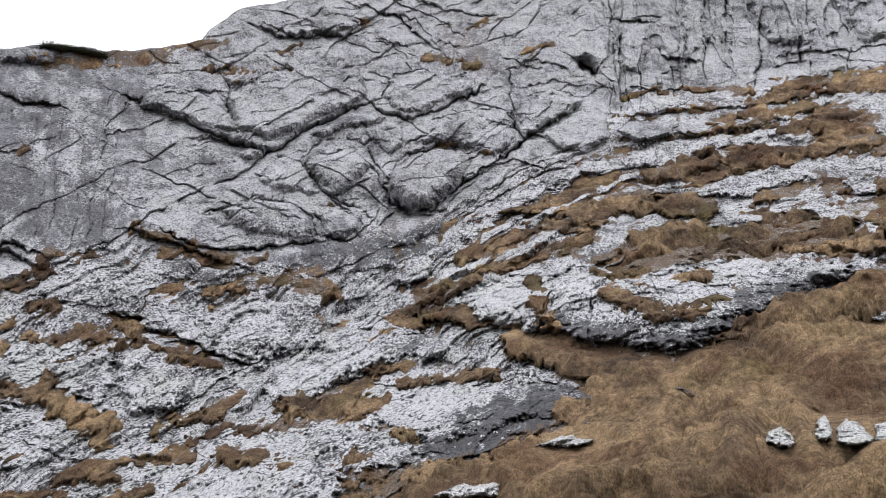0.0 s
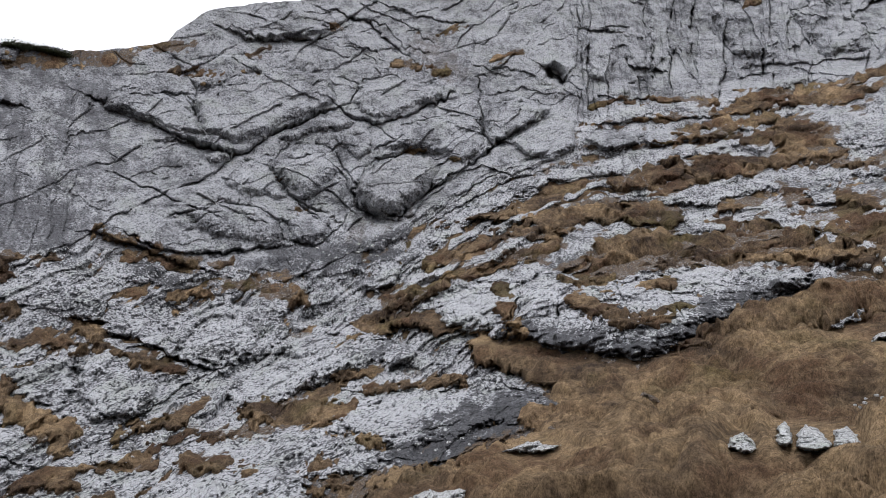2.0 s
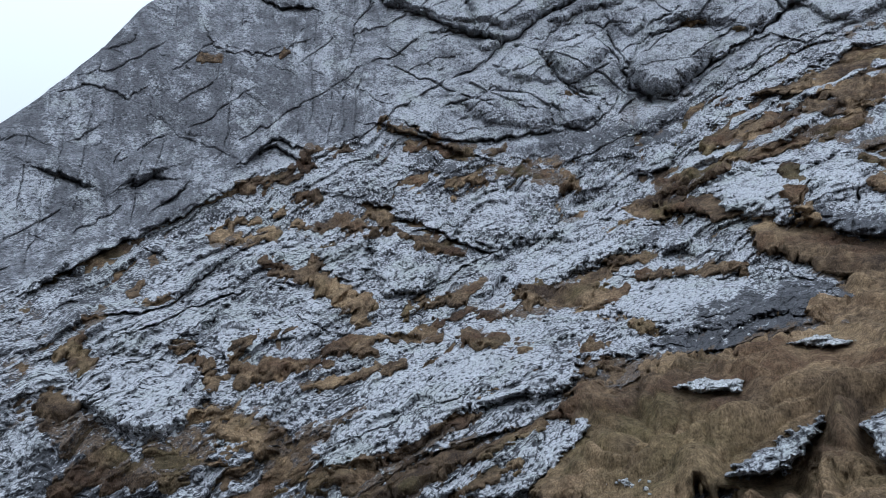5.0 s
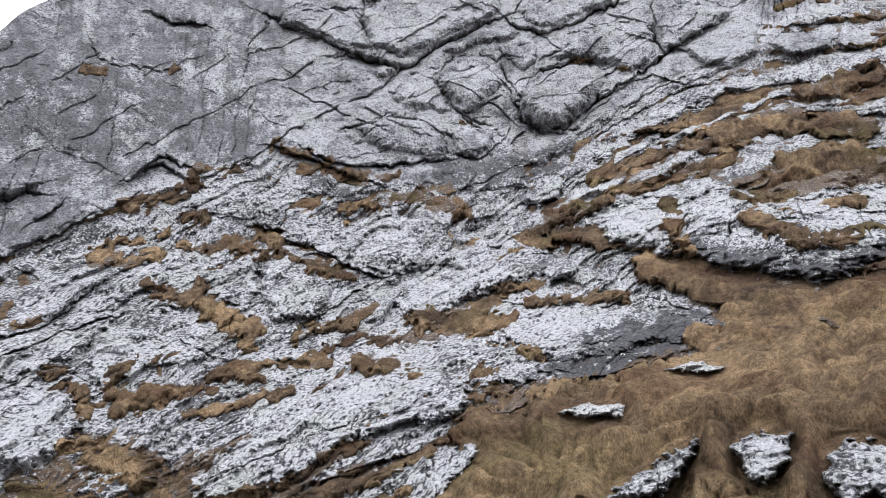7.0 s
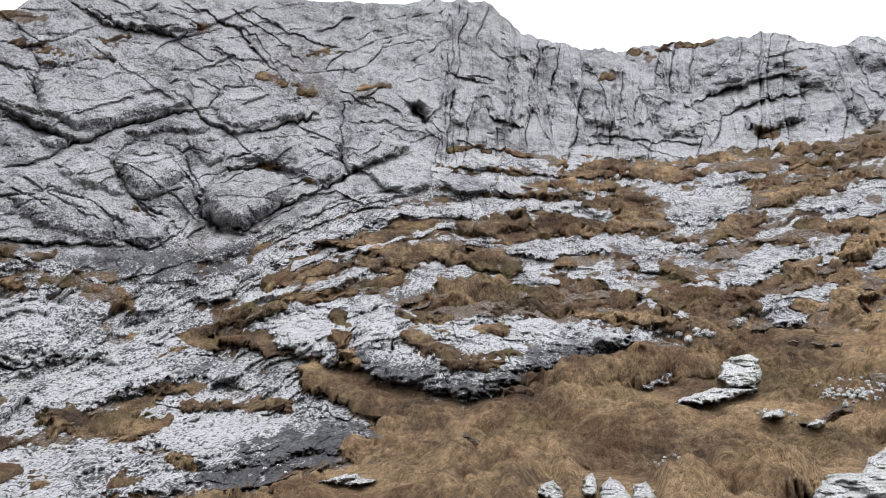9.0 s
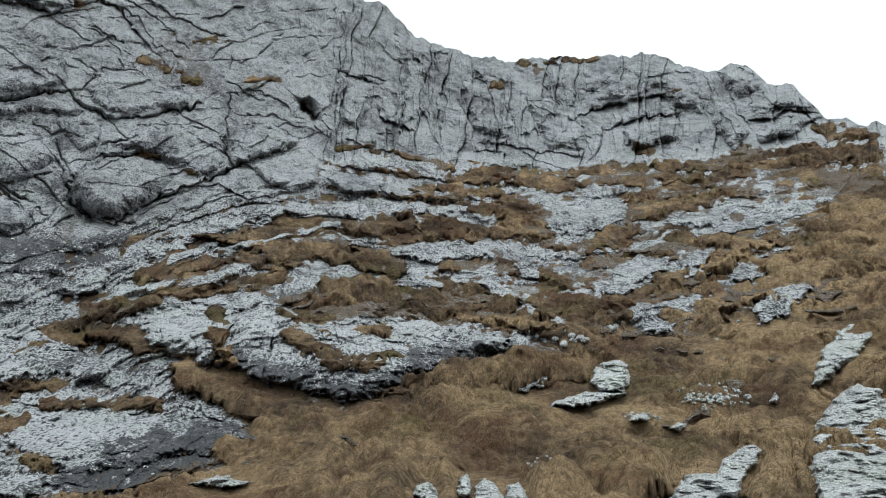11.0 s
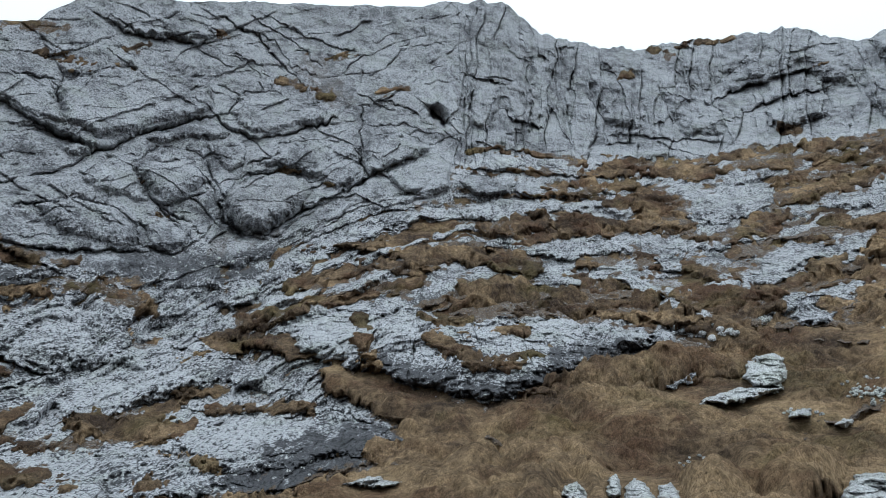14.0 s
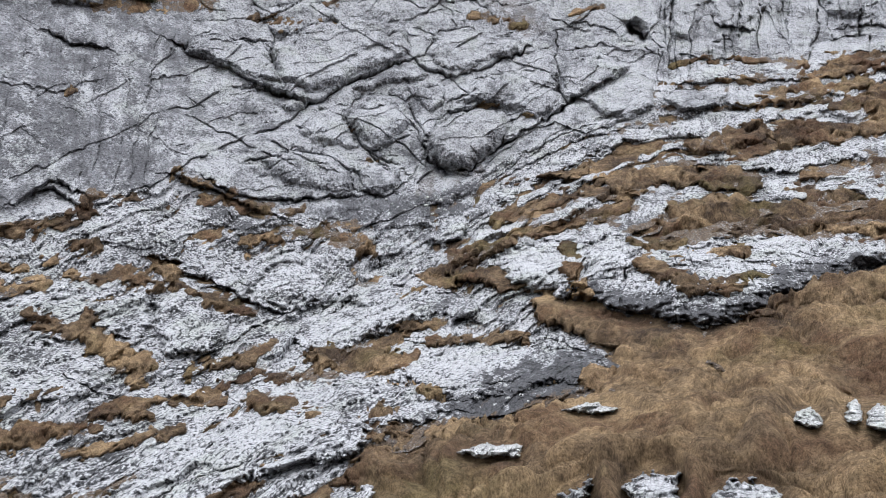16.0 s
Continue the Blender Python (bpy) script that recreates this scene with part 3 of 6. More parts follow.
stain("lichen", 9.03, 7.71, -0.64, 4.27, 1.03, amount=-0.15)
stain("lichen", -12.58, 8.51, -7.71, 7.60, 1.64, amount=0.25)
stain("lichen", -4.06, 7.77, -1.97, 7.04, 1.44, amount=0.2)
stain("lichen", 2.10, 8.39, 3.78, 6.41, 1.03, amount=0.3)
stain("lichen", 5.79, 8.47, 7.42, 8.70, 1.03, amount=0.3)

# joints of the bedded slope beside the boulder
crack([(-13.00, 13.29), (-9.49, 15.39), (-5.80, 16.65), (-1.56, 17.27)], width=0.06, depth=0.35, step=0.12)
crack([(-12.50, 12.12), (-8.98, 14.00), (-6.12, 15.00), (-2.77, 15.58)], width=0.06, depth=0.35, step=0.12)
crack([(-11.12, 15.06), (-7.93, 16.92), (-4.58, 17.74)], width=0.06, depth=0.35, step=0.12)
crack([(-7.82, 15.30), (-4.08, 16.34), (-1.09, 16.27)], width=0.06, depth=0.3, step=0.12)
crack([(0.53, 18.98), (3.99, 18.63), (7.40, 18.03)], width=0.07, depth=0.35, step=0.15)
crack([(-0.81, 20.15), (3.10, 19.84), (8.25, 19.44), (11.20, 19.17)], width=0.06, depth=0.35, step=0.15)
crack([(1.83, 18.80), (3.33, 19.03), (3.57, 18.02)], width=0.06, depth=0.4)

# dark rock, wet in places, with rust and lichen
stain("dark", -18.27, 16.32, -17.44, 14.06, 0.82, amount=0.8)
stain("dark", -17.93, 13.21, -19.49, 11.87, 0.82, amount=0.6)
stain("dark", -19.49, 11.87, -23.50, 11.61, 1.03, amount=0.55)
stain("dark", -14.65, 13.74, -16.78, 11.55, 0.90, amount=0.75)
stain("dark", -13.52, -2.49, -8.27, -1.62, 1.07, amount=0.95)
stain("dark", -8.34, -0.67, -4.87, 0.21, 0.66, amount=0.6)
# darker colour along the foot of the long outcrop
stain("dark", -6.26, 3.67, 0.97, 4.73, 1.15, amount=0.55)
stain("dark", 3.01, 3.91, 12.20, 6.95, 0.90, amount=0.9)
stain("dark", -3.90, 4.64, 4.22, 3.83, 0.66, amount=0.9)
stain("dark", -0.53, 24.18, 0.41, 22.61, 0.49, amount=0.3)
stain("dark", 4.74, 25.84, 4.80, 21.87, 0.57, amount=0.3)
stain("rust", -2.28, 23.79, -1.73, 23.34, 0.49, amount=0.7)
stain("rust", -12.09, 26.09, -10.24, 24.73, 1.03, amount=0.4)
stain("rust", -18.50, 13.15, -14.31, 14.37, 0.41, amount=0.4)
stain("dark", -32.95, 10.27, -30.47, 9.57, 0.90, amount=0.8)
stain("dark", -37.65, 20.18, -38.26, 16.73, 0.49, amount=0.5)
stain("dark", -43.08, 17.28, -43.83, 12.24, 1.44, amount=0.6)
stain("dark", -50.60, 13.00, -47.26, 11.31, 1.64, amount=0.6)
stain("dark", -56.66, 6.70, -57.52, 2.69, 0.90, amount=0.7)
stain("dark", -47.32, 15.86, -48.37, 10.48, 1.44, amount=0.55)
stain("dark", -52.93, 4.98, -56.57, 3.06, 1.23, amount=0.6)
stain("dark", -42.30, 19.20, -39.90, 20.46, 1.44, amount=0.45)
stain("dark", -35.80, 17.19, -36.63, 14.83, 0.49, amount=0.4)
stain("dark", -48.51, 20.16, -48.10, 18.02, 0.74, amount=0.5)
stain("dark", -52.54, 2.73, -57.13, -0.20, 1.64, amount=0.55)
stain("dark", -45.34, 8.67, -50.13, 5.81, 0.57, amount=0.5)
stain("dark", -57.53, -9.30, -56.23, -11.13, 1.64, amount=0.6)
stain("lichen", -39.08, 16.32, -36.63, 14.44, 1.64, amount=0.12)
stain("lichen", -32.48, 17.23, -34.98, 15.25, 1.64, amount=0.10)
stain("lichen", -38.26, -9.90, -26.93, -3.04, 2.46, amount=0.18)
stain("lichen", -55.06, -6.02, -48.88, -5.63, 2.46, amount=-0.15)
stain("lichen", -24.40, 2.62, -12.64, 0.03, 2.05, amount=0.15)
stain("lichen", -10.41, 0.00, -4.39, 0.67, 1.44, amount=-0.2)
stain("lichen", -22.99, 11.93, -17.72, 11.71, 2.05, amount=-0.15)
# the outcrop's foot again: darker, with less lichen
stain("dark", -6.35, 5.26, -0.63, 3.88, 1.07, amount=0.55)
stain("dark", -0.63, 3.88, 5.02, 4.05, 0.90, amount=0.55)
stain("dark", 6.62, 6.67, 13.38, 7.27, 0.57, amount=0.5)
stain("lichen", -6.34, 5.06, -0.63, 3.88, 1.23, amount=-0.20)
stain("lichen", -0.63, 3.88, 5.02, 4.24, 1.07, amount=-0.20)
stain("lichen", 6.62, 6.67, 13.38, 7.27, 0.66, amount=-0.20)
stain("dark", -12.84, -0.94, -5.95, -0.54, 1.15, amount=0.6)
stain("dark", -14.46, -3.24, -9.79, -2.96, 0.98, amount=0.7)
stain("dark", -14.84, -2.21, -7.49, -2.09, 0.74, amount=0.6)
stain("lichen", -12.84, -1.02, -5.95, -0.62, 1.23, amount=-0.20)
stain("lichen", -14.46, -3.24, -9.79, -2.96, 1.07, amount=-0.20)
stain("lichen", -14.84, -2.21, -7.49, -2.09, 0.82, amount=-0.20)

# turf on the left slabs
grass((-45.72, 8.46, -42.64, 9.54, 0.40), (-42.64, 9.54, -41.07, 10.17, 0.31))
grass((-41.47, 11.15, -38.26, 11.43, 0.22))
grass((-41.65, 7.77, -40.46, 7.99, 0.44))
grass((-35.81, 13.02, -33.34, 12.57, 0.27))
grass((-33.76, 11.48, -31.69, 12.09, 0.31), (-31.70, 11.48, -29.21, 10.94, 0.40))
grass((-41.84, 5.57, -38.26, 6.32, 0.40), (-47.56, 4.71, -45.31, 4.93, 0.49), (-44.93, 4.94, -43.39, 5.15, 0.40))
grass((-46.45, 5.90, -44.55, 6.13, 0.27), (-43.40, 6.54, -43.01, 6.75, 0.27))
grass((-32.98, 4.77, -30.12, 3.84, 0.53), (-34.21, 4.98, -32.58, 4.48, 0.35))
grass((-36.24, 6.61, -35.02, 5.80, 0.66), (-38.26, 6.00, -36.65, 5.60, 0.49))
grass((-43.37, 2.37, -39.85, 1.96, 0.44), (-39.85, 1.36, -37.06, 0.12, 0.84), (-37.06, 0.12, -37.46, -0.88, 0.58), (-44.34, 3.17, -42.60, 2.77, 0.40), (-40.65, 3.17, -41.04, 2.37, 0.40))
grass((-39.84, -3.24, -36.67, -2.90, 0.44), (-38.66, -2.66, -31.81, -1.97, 0.31))
grass((-46.53, -3.45, -46.17, -2.49, 0.27), (-46.17, -2.49, -44.49, -1.76, 0.31), (-44.49, -1.76, -42.19, -1.41, 0.22))
grass((-45.97, -4.23, -44.46, -5.05, 0.53), (-44.46, -4.48, -41.79, -4.17, 0.44))
grass((-48.18, -3.77, -47.62, -4.93, 0.31))
grass((-49.97, -4.08, -49.27, -3.43, 0.18), (-49.27, -3.43, -48.74, -2.88, 0.18))
grass((-41.39, -5.55, -38.26, -5.05, 0.31), (-38.26, -5.05, -34.26, -4.15, 0.31))
grass((-34.24, -0.52, -32.61, 0.27, 0.40), (-32.61, 0.27, -30.15, 0.65, 0.44), (-30.15, 0.65, -28.50, 1.86, 0.31))
grass((-31.81, -1.36, -30.17, -0.57, 0.31), (-35.06, -2.13, -31.81, -2.17, 0.35))
grass((-28.53, -0.59, -24.45, -0.43, 0.40), (-25.24, 1.00, -20.80, 0.53, 0.89), (-20.81, 0.33, -18.40, 0.90, 0.40))
grass((-19.54, 2.94, -16.37, 3.47, 0.40))
grass((-17.19, 2.09, -12.57, 2.18, 0.31), (-12.56, 2.38, -10.33, 2.13, 0.40))
grass((-20.49, -3.48, -18.15, -4.67, 1.02), (-22.08, -3.08, -18.92, -3.88, 0.58))
grass((-26.12, -2.64, -25.52, -3.46, 0.49))
grass((-17.68, -1.50, -16.52, -1.91, 0.49))
grass((-48.86, -7.12, -45.19, -7.69, 0.58), (-47.03, -8.34, -43.67, -8.90, 0.75), (-43.68, -8.14, -42.53, -9.33, 0.44))
grass((-42.90, -10.43, -41.37, -10.14, 0.75), (-43.65, -11.50, -41.75, -11.24, 0.53))
grass((-45.16, -10.67, -46.99, -11.63, 0.44))
grass((-51.63, -9.48, -47.39, -9.05, 0.35), (-49.87, -10.33, -45.91, -10.07, 0.53), (-53.95, -11.37, -49.86, -11.05, 0.62), (-52.28, -11.19, -50.57, -10.28, 0.40))
grass((-40.60, -9.42, -39.83, -8.69, 0.27), (-39.83, -8.50, -37.67, -7.53, 0.31))
grass((-39.82, -11.71, -36.68, -11.66, 0.89), (-36.68, -11.28, -32.68, -9.68, 0.53), (-32.68, -9.68, -31.46, -8.54, 0.53), (-31.46, -8.54, -30.24, -7.78, 0.44))
grass((-34.70, -12.29, -28.65, -10.13, 0.71), (-28.65, -10.13, -25.81, -8.99, 0.53), (-25.81, -8.99, -22.17, -7.04, 0.35))
grass((-57.28, -6.92, -55.32, -8.82, 1.02), (-55.32, -8.82, -53.97, -10.33, 0.89), (-57.62, -5.85, -56.97, -6.59, 0.80), (-53.98, -9.98, -56.85, -11.40, 0.71))
grass((-56.43, -2.73, -55.77, -3.48, 0.62))
grass((-55.51, -0.59, -54.85, -0.23, 0.35), (-52.85, 0.86, -52.52, 1.61, 0.31), (-51.81, 0.47, -50.40, 0.65, 0.22))
grass((-50.00, -2.20, -49.28, -2.60, 0.40))
grass((-30.89, 8.84, -28.41, 9.02, 0.31), (-27.16, 9.61, -25.09, 9.77, 0.35))
grass((-23.87, 9.13, -21.83, 8.67, 0.66), (-25.08, 10.38, -23.03, 10.32, 0.27))
grass((-28.38, 11.05, -26.72, 11.22, 0.18))
grass((-48.46, 17.07, -47.34, 17.28, 0.22))
grass((-25.32, -3.86, -23.30, -3.87, 0.40), (-23.30, -3.87, -20.92, -4.87, 0.35))
grass((-38.26, -12.53, -35.89, -13.00, 0.62), (-30.30, -13.14, -26.26, -11.29, 0.44))
grass((-13.54, -4.63, -10.56, -4.22, 0.49), (-16.61, -5.05, -13.55, -4.83, 0.44))
grass((-9.43, -3.07, -7.98, -2.68, 0.58))
grass((-5.80, -0.43, -4.11, -0.82, 0.89))

# turf of the basin
grass((-20.20, -7.80, -9.21, -6.82, 2.66), (-18.69, -10.08, -11.10, -9.10, 2.66), (-21.47, -11.26, -16.83, -12.64, 2.21), (-9.11, -4.20, -0.08, -2.96, 2.21), (-12.83, -5.78, -7.35, -4.54, 1.77), (-23.88, -12.79, -20.69, -12.00, 1.55), (-20.72, -13.11, -16.84, -13.00, 1.77), (-17.39, 6.42, -12.46, 7.01, 0.57), (-12.45, 6.93, -3.96, 5.75, 0.94), (-5.17, 5.71, -0.61, 3.48, 1.70), (-8.72, 4.75, -3.80, 2.58, 1.18), (-2.99, 2.61, 3.45, 2.03, 1.79), (-2.11, 0.68, 5.07, 0.14, 2.59), (5.05, 2.08, 12.86, 1.52, 2.36), (-4.74, -2.08, -0.44, -1.19, 1.70), (1.17, -2.28, 7.44, -2.06, 2.12), (3.07, 1.24, -2.80, -1.65, 1.89), (14.84, 4.24, 27.18, 4.32, 2.83), (9.01, 2.77, 16.67, 3.13, 1.89), (20.47, 6.18, 27.27, 5.38, 2.12), (14.75, 1.57, 21.98, 1.75, 2.36), (12.83, 0.01, 18.29, -1.63, 2.83), (7.44, -2.44, 14.64, -2.15, 1.89), (20.05, -1.55, 23.54, -0.35, 2.12), (16.45, -2.79, 21.74, -2.18, 1.89), (14.84, 4.24, 12.92, 4.21, 1.18), (18.71, 7.53, 27.37, 6.64, 1.51), (23.99, 6.15, 29.49, 6.06, 2.36), (16.78, 5.80, 17.46, 4.28, 1.32), (22.03, 2.48, 26.98, 1.85, 2.12), (25.52, 3.96, 29.17, 2.58, 1.89), (21.44, 4.31, 24.54, 4.32, 1.65), (27.54, 6.63, 36.94, 10.43, 2.12), (31.10, 7.37, 36.69, 7.94, 2.12), (30.86, 3.68, 34.22, 4.43, 2.12), (31.32, 0.87, 33.40, 2.33, 2.36), (29.19, 4.41, 25.48, 1.75, 1.89), (25.41, -0.45, 32.18, -0.87, 2.12), (21.77, 0.51, 27.26, 1.44, 1.89), (-4.99, -4.51, 8.97, -3.86, 2.12), (8.97, -3.86, 20.98, -3.44, 2.12), (-3.96, -5.69, 4.98, -4.64, 1.77), (4.98, -4.64, 13.92, -4.12, 1.99), (-10.38, -8.95, 1.01, -8.14, 2.66), (1.01, -8.14, 17.32, -7.36, 3.10), (-5.89, -9.55, -3.78, -10.50, 1.33), (-4.76, -8.40, -4.10, -9.81, 0.89), (-0.21, -7.81, 0.35, -10.22, 0.97), (-3.61, -6.34, 0.53, -6.35, 0.53), (0.51, -6.71, 5.30, -6.10, 0.62), (-18.94, -11.08, -12.65, -10.19, 1.11), (-2.37, -10.41, 0.34, -10.56, 0.89), (-11.15, -11.24, -15.01, -11.37, 1.11), (-8.13, -10.67, -5.94, -10.99, 0.44), (6.25, 0.56, 12.47, 0.94, 1.89), (-16.51, -5.28, -7.78, -4.54, 1.59), (-9.0, -12.9, 4.0, -12.2, 2.4), (-7.78, -4.54, 1.67, -4.07, 1.77), (1.67, -4.07, 12.30, -4.31, 1.77), (-13.71, -7.15, -0.24, -6.54, 1.99), (-0.24, -6.72, 12.18, -6.17, 2.21), rise=0.25)
grass((6.63, 3.22, 9.41, 4.15, 0.75), (9.41, 4.23, 14.87, 5.25, 1.23), (14.87, 5.40, 20.85, 6.55, 1.23), rise=0.55)
grass((4.63, 3.32, 9.02, 4.69, 0.52), (9.02, 4.77, 14.12, 5.94, 0.57), (13.74, 5.94, 18.69, 7.03, 0.57), rise=0.3)
grass((34.21, 12.40, 37.29, 14.33, 1.23), (35.37, 14.15, 38.45, 15.64, 1.41), (38.38, 14.94, 41.50, 15.27, 2.83), (37.96, 10.71, 41.73, 12.14, 2.83), (33.98, 9.49, 37.96, 10.71, 1.60), (37.62, 7.21, 41.28, 8.09, 3.30), (37.76, 2.40, 41.36, 3.76, 4.24), (30.86, 14.12, 34.09, 14.99, 0.42), (35.36, -0.70, 40.86, -0.75, 3.77), rise=0.28)

# turf on the open slope
grass((0.45, 21.41, 4.81, 21.07, 0.26), (4.81, 21.07, 9.11, 20.42, 0.26), (10.79, 20.18, 13.29, 19.89, 0.37))
grass((9.10, 19.42, 13.28, 19.69, 0.32), (13.28, 19.69, 16.55, 19.91, 0.32))
grass((16.53, 19.52, 21.28, 20.32, 0.32), (21.26, 19.94, 25.00, 20.11, 0.37), (24.99, 19.93, 30.84, 20.05, 0.42), (30.60, 20.27, 35.01, 19.86, 0.69))
grass((4.85, 18.03, 8.25, 18.02, 0.42), (8.25, 18.02, 12.84, 18.52, 0.37))
grass((13.62, 16.90, 15.23, 16.64, 1.06), (12.83, 17.92, 14.44, 17.26, 0.48))
grass((17.31, 19.08, 22.37, 19.45, 0.37), (22.37, 19.45, 27.43, 19.26, 0.42), (27.40, 18.90, 30.75, 19.17, 0.42))
grass((1.91, 15.74, 9.08, 15.79, 0.63), (9.08, 15.59, 16.38, 15.60, 0.53), (3.60, 16.26, 5.72, 16.49, 0.37))
grass((10.76, 17.38, 13.24, 17.71, 0.32))
grass((16.34, 14.61, 22.07, 14.82, 0.42), (20.25, 15.59, 22.87, 15.79, 0.42))
grass((22.59, 17.15, 26.58, 17.52, 0.74), (22.19, 16.80, 24.79, 17.33, 0.48), (26.58, 17.52, 30.64, 18.11, 0.42))
grass((-3.49, 13.09, 0.69, 14.07, 0.63), (0.70, 13.66, 4.92, 12.93, 0.74), (-5.19, 13.42, -2.69, 13.95, 0.48), (-9.39, 13.97, -6.07, 14.19, 0.32), rise=0.3)
grass((-12.40, 10.93, -9.24, 11.95, 0.48), (-9.24, 11.95, -5.99, 12.76, 0.48), (-6.00, 12.96, -3.45, 12.27, 0.48))
grass((-10.70, 9.84, -6.68, 10.48, 0.42), (-6.73, 11.29, -3.41, 11.46, 0.37))
grass((-2.06, 9.06, -0.43, 9.94, 1.21), (-0.45, 10.35, 2.86, 11.05, 0.90), (2.87, 10.85, 9.05, 10.53, 1.32), (9.05, 10.53, 13.07, 10.52, 1.16), (13.04, 9.33, 16.14, 9.10, 0.74), (11.49, 11.73, 9.86, 10.93, 0.69), rise=0.28)
grass((8.65, 12.95, 11.11, 13.34, 0.48), (13.13, 13.31, 16.28, 12.84, 0.53), (16.26, 12.44, 19.28, 11.57, 0.53))
grass((16.18, 10.08, 21.82, 10.71, 0.63), (21.82, 10.71, 25.77, 11.64, 0.53), (18.42, 9.26, 21.75, 9.57, 0.63), (16.12, 8.52, 19.14, 8.67, 0.53))
grass((24.41, 12.10, 27.78, 11.52, 0.74), (27.00, 10.10, 29.95, 11.01, 0.79), (25.57, 9.06, 28.80, 8.21, 0.95), (27.91, 12.97, 30.22, 13.85, 0.69))
grass((22.37, 13.73, 25.27, 14.29, 0.48), (25.33, 15.03, 30.29, 14.57, 0.53), (19.38, 13.50, 22.00, 13.75, 0.42))
grass((-11.80, 13.39, -7.78, 14.69, 0.26))
grass((-7.28, 7.22, -6.38, 5.65, 0.74), (-7.39, 8.82, -6.91, 7.64, 0.48), (-2.42, 7.83, -1.58, 7.46, 0.42), (-1.58, 7.46, 0.93, 5.93, 0.53))
grass((-15.66, 8.10, -13.37, 8.46, 0.58), (-13.37, 8.46, -10.70, 9.84, 0.48))
grass((-17.78, 6.59, -15.97, 7.30, 0.48), (-19.50, 5.51, -17.72, 6.01, 0.37))
grass((2.56, 5.97, 3.38, 5.60, 0.48), (0.05, 7.92, 0.86, 8.35, 0.42))
grass((-1.84, 8.67, -1.23, 9.01, 0.53))
grass((-1.12, 6.26, 0.51, 6.48, 0.42))
grass((3.79, 5.81, 4.35, 6.10, 0.42))
grass((6.13, 18.64, 9.52, 18.81, 0.32), (3.53, 19.85, 7.40, 19.85, 0.26), (14.11, 19.66, 16.53, 19.33, 0.48))

# golden turf at the end of the open slope
grass((35.06, 14.35, 38.14, 15.67, 1.68), (32.83, 12.11, 37.93, 13.55, 1.68), (31.37, 11.07, 34.92, 12.72, 0.94), rise=0.28)
grass((35.87, 21.44, 38.65, 20.59, 0.45), (33.82, 20.12, 38.54, 19.61, 0.56), (35.07, 18.38, 38.38, 18.07, 0.67))
# turf in the clefts of the long outcrop and on the slabs beside it
grass((-2.28, 9.25, 0.99, 9.04, 0.90), (0.99, 9.04, 4.32, 8.38, 0.75))
grass((1.21, 5.63, 3.60, 6.34, 0.37), (3.60, 6.34, 6.43, 6.85, 0.34))
grass((9.63, 9.99, 13.35, 9.06, 0.75), (5.89, 10.07, 9.63, 9.99, 0.60))
grass((-46.35, -3.46, -44.49, -1.96, 0.34), (-44.49, -1.96, -42.19, -1.45, 0.26))
grass((-45.78, -5.01, -42.56, -4.15, 0.60), (-42.56, -4.15, -39.84, -4.03, 0.34))
grass((-48.19, -3.78, -47.62, -5.32, 0.52))
grass((-40.41, -12.13, -36.68, -11.10, 0.75), (-36.68, -11.10, -32.68, -9.50, 0.82), (-32.68, -9.50, -31.87, -8.54, 0.52))
grass((-34.31, -12.61, -29.46, -10.13, 0.82), (-29.46, -10.13, -26.23, -9.38, 0.45))
grass((-31.47, -8.55, -29.44, -7.99, 0.52), (-29.01, -6.22, -27.38, -5.84, 0.34))
grass((-38.26, -7.79, -37.27, -7.44, 0.30), (-41.38, -9.39, -39.83, -8.31, 0.52))
grass((-29.37, -2.41, -26.93, -2.64, 0.75), (-26.13, -3.66, -25.11, -3.26, 0.45))
grass((-52.62, -11.16, -50.23, -10.31, 0.82), (-50.21, -11.38, -48.83, -8.97, 0.75), (-45.18, -8.82, -41.76, -10.87, 0.97))
grass((-57.62, -6.20, -55.65, -8.79, 0.97), (-55.65, -8.79, -53.65, -10.02, 0.75))
grass((-57.08, -2.71, -56.13, -2.03, 0.52))

# turf on the crest and the ledges
grass((-32.26, 25.48, -30.23, 25.75, 0.28), rise=0.06)
grass((-30.62, 23.99, -28.19, 24.22, 0.28))
grass((-26.20, 24.31, -25.28, 24.44, 0.14))
grass((-25.67, 25.71, -24.01, 26.14, 0.19))
grass((-19.47, 27.86, -18.84, 27.78, 0.19))
grass((-14.56, 25.21, -12.83, 24.84, 0.28))
grass((-11.52, 24.60, -10.65, 24.49, 0.42))
grass((-12.17, 26.93, -8.72, 27.59, 0.19))
grass((-6.77, 25.03, -4.59, 25.57, 0.28))
grass((11.96, 26.02, 12.60, 26.18, 0.24))
grass((13.50, 27.91, 16.02, 27.26, 0.19), rise=0.06)
grass((14.81, 28.68, 17.73, 28.14, 0.14), rise=0.06)
grass((-10.35, 18.35, -10.06, 18.37, 0.19))
grass((-14.75, 18.95, -12.30, 19.13, 0.14))
grass((-23.88, 17.23, -23.67, 17.04, 0.24))
grass((-22.12, 15.04, -21.35, 14.84, 0.24))
grass((-42.52, 23.61, -38.25, 23.94, 0.35), (-40.80, 24.21, -33.70, 24.93, 0.27), (-38.24, 23.72, -34.08, 24.63, 0.27), rise=0.06)
grass((-33.71, 25.40, -29.69, 26.10, 0.22), rise=0.06)
grass((-30.89, 24.14, -28.03, 24.50, 0.22))
grass((-43.19, 17.73, -42.53, 17.80, 0.18))
grass((23.21, 21.57, 24.02, 21.32, 0.38))
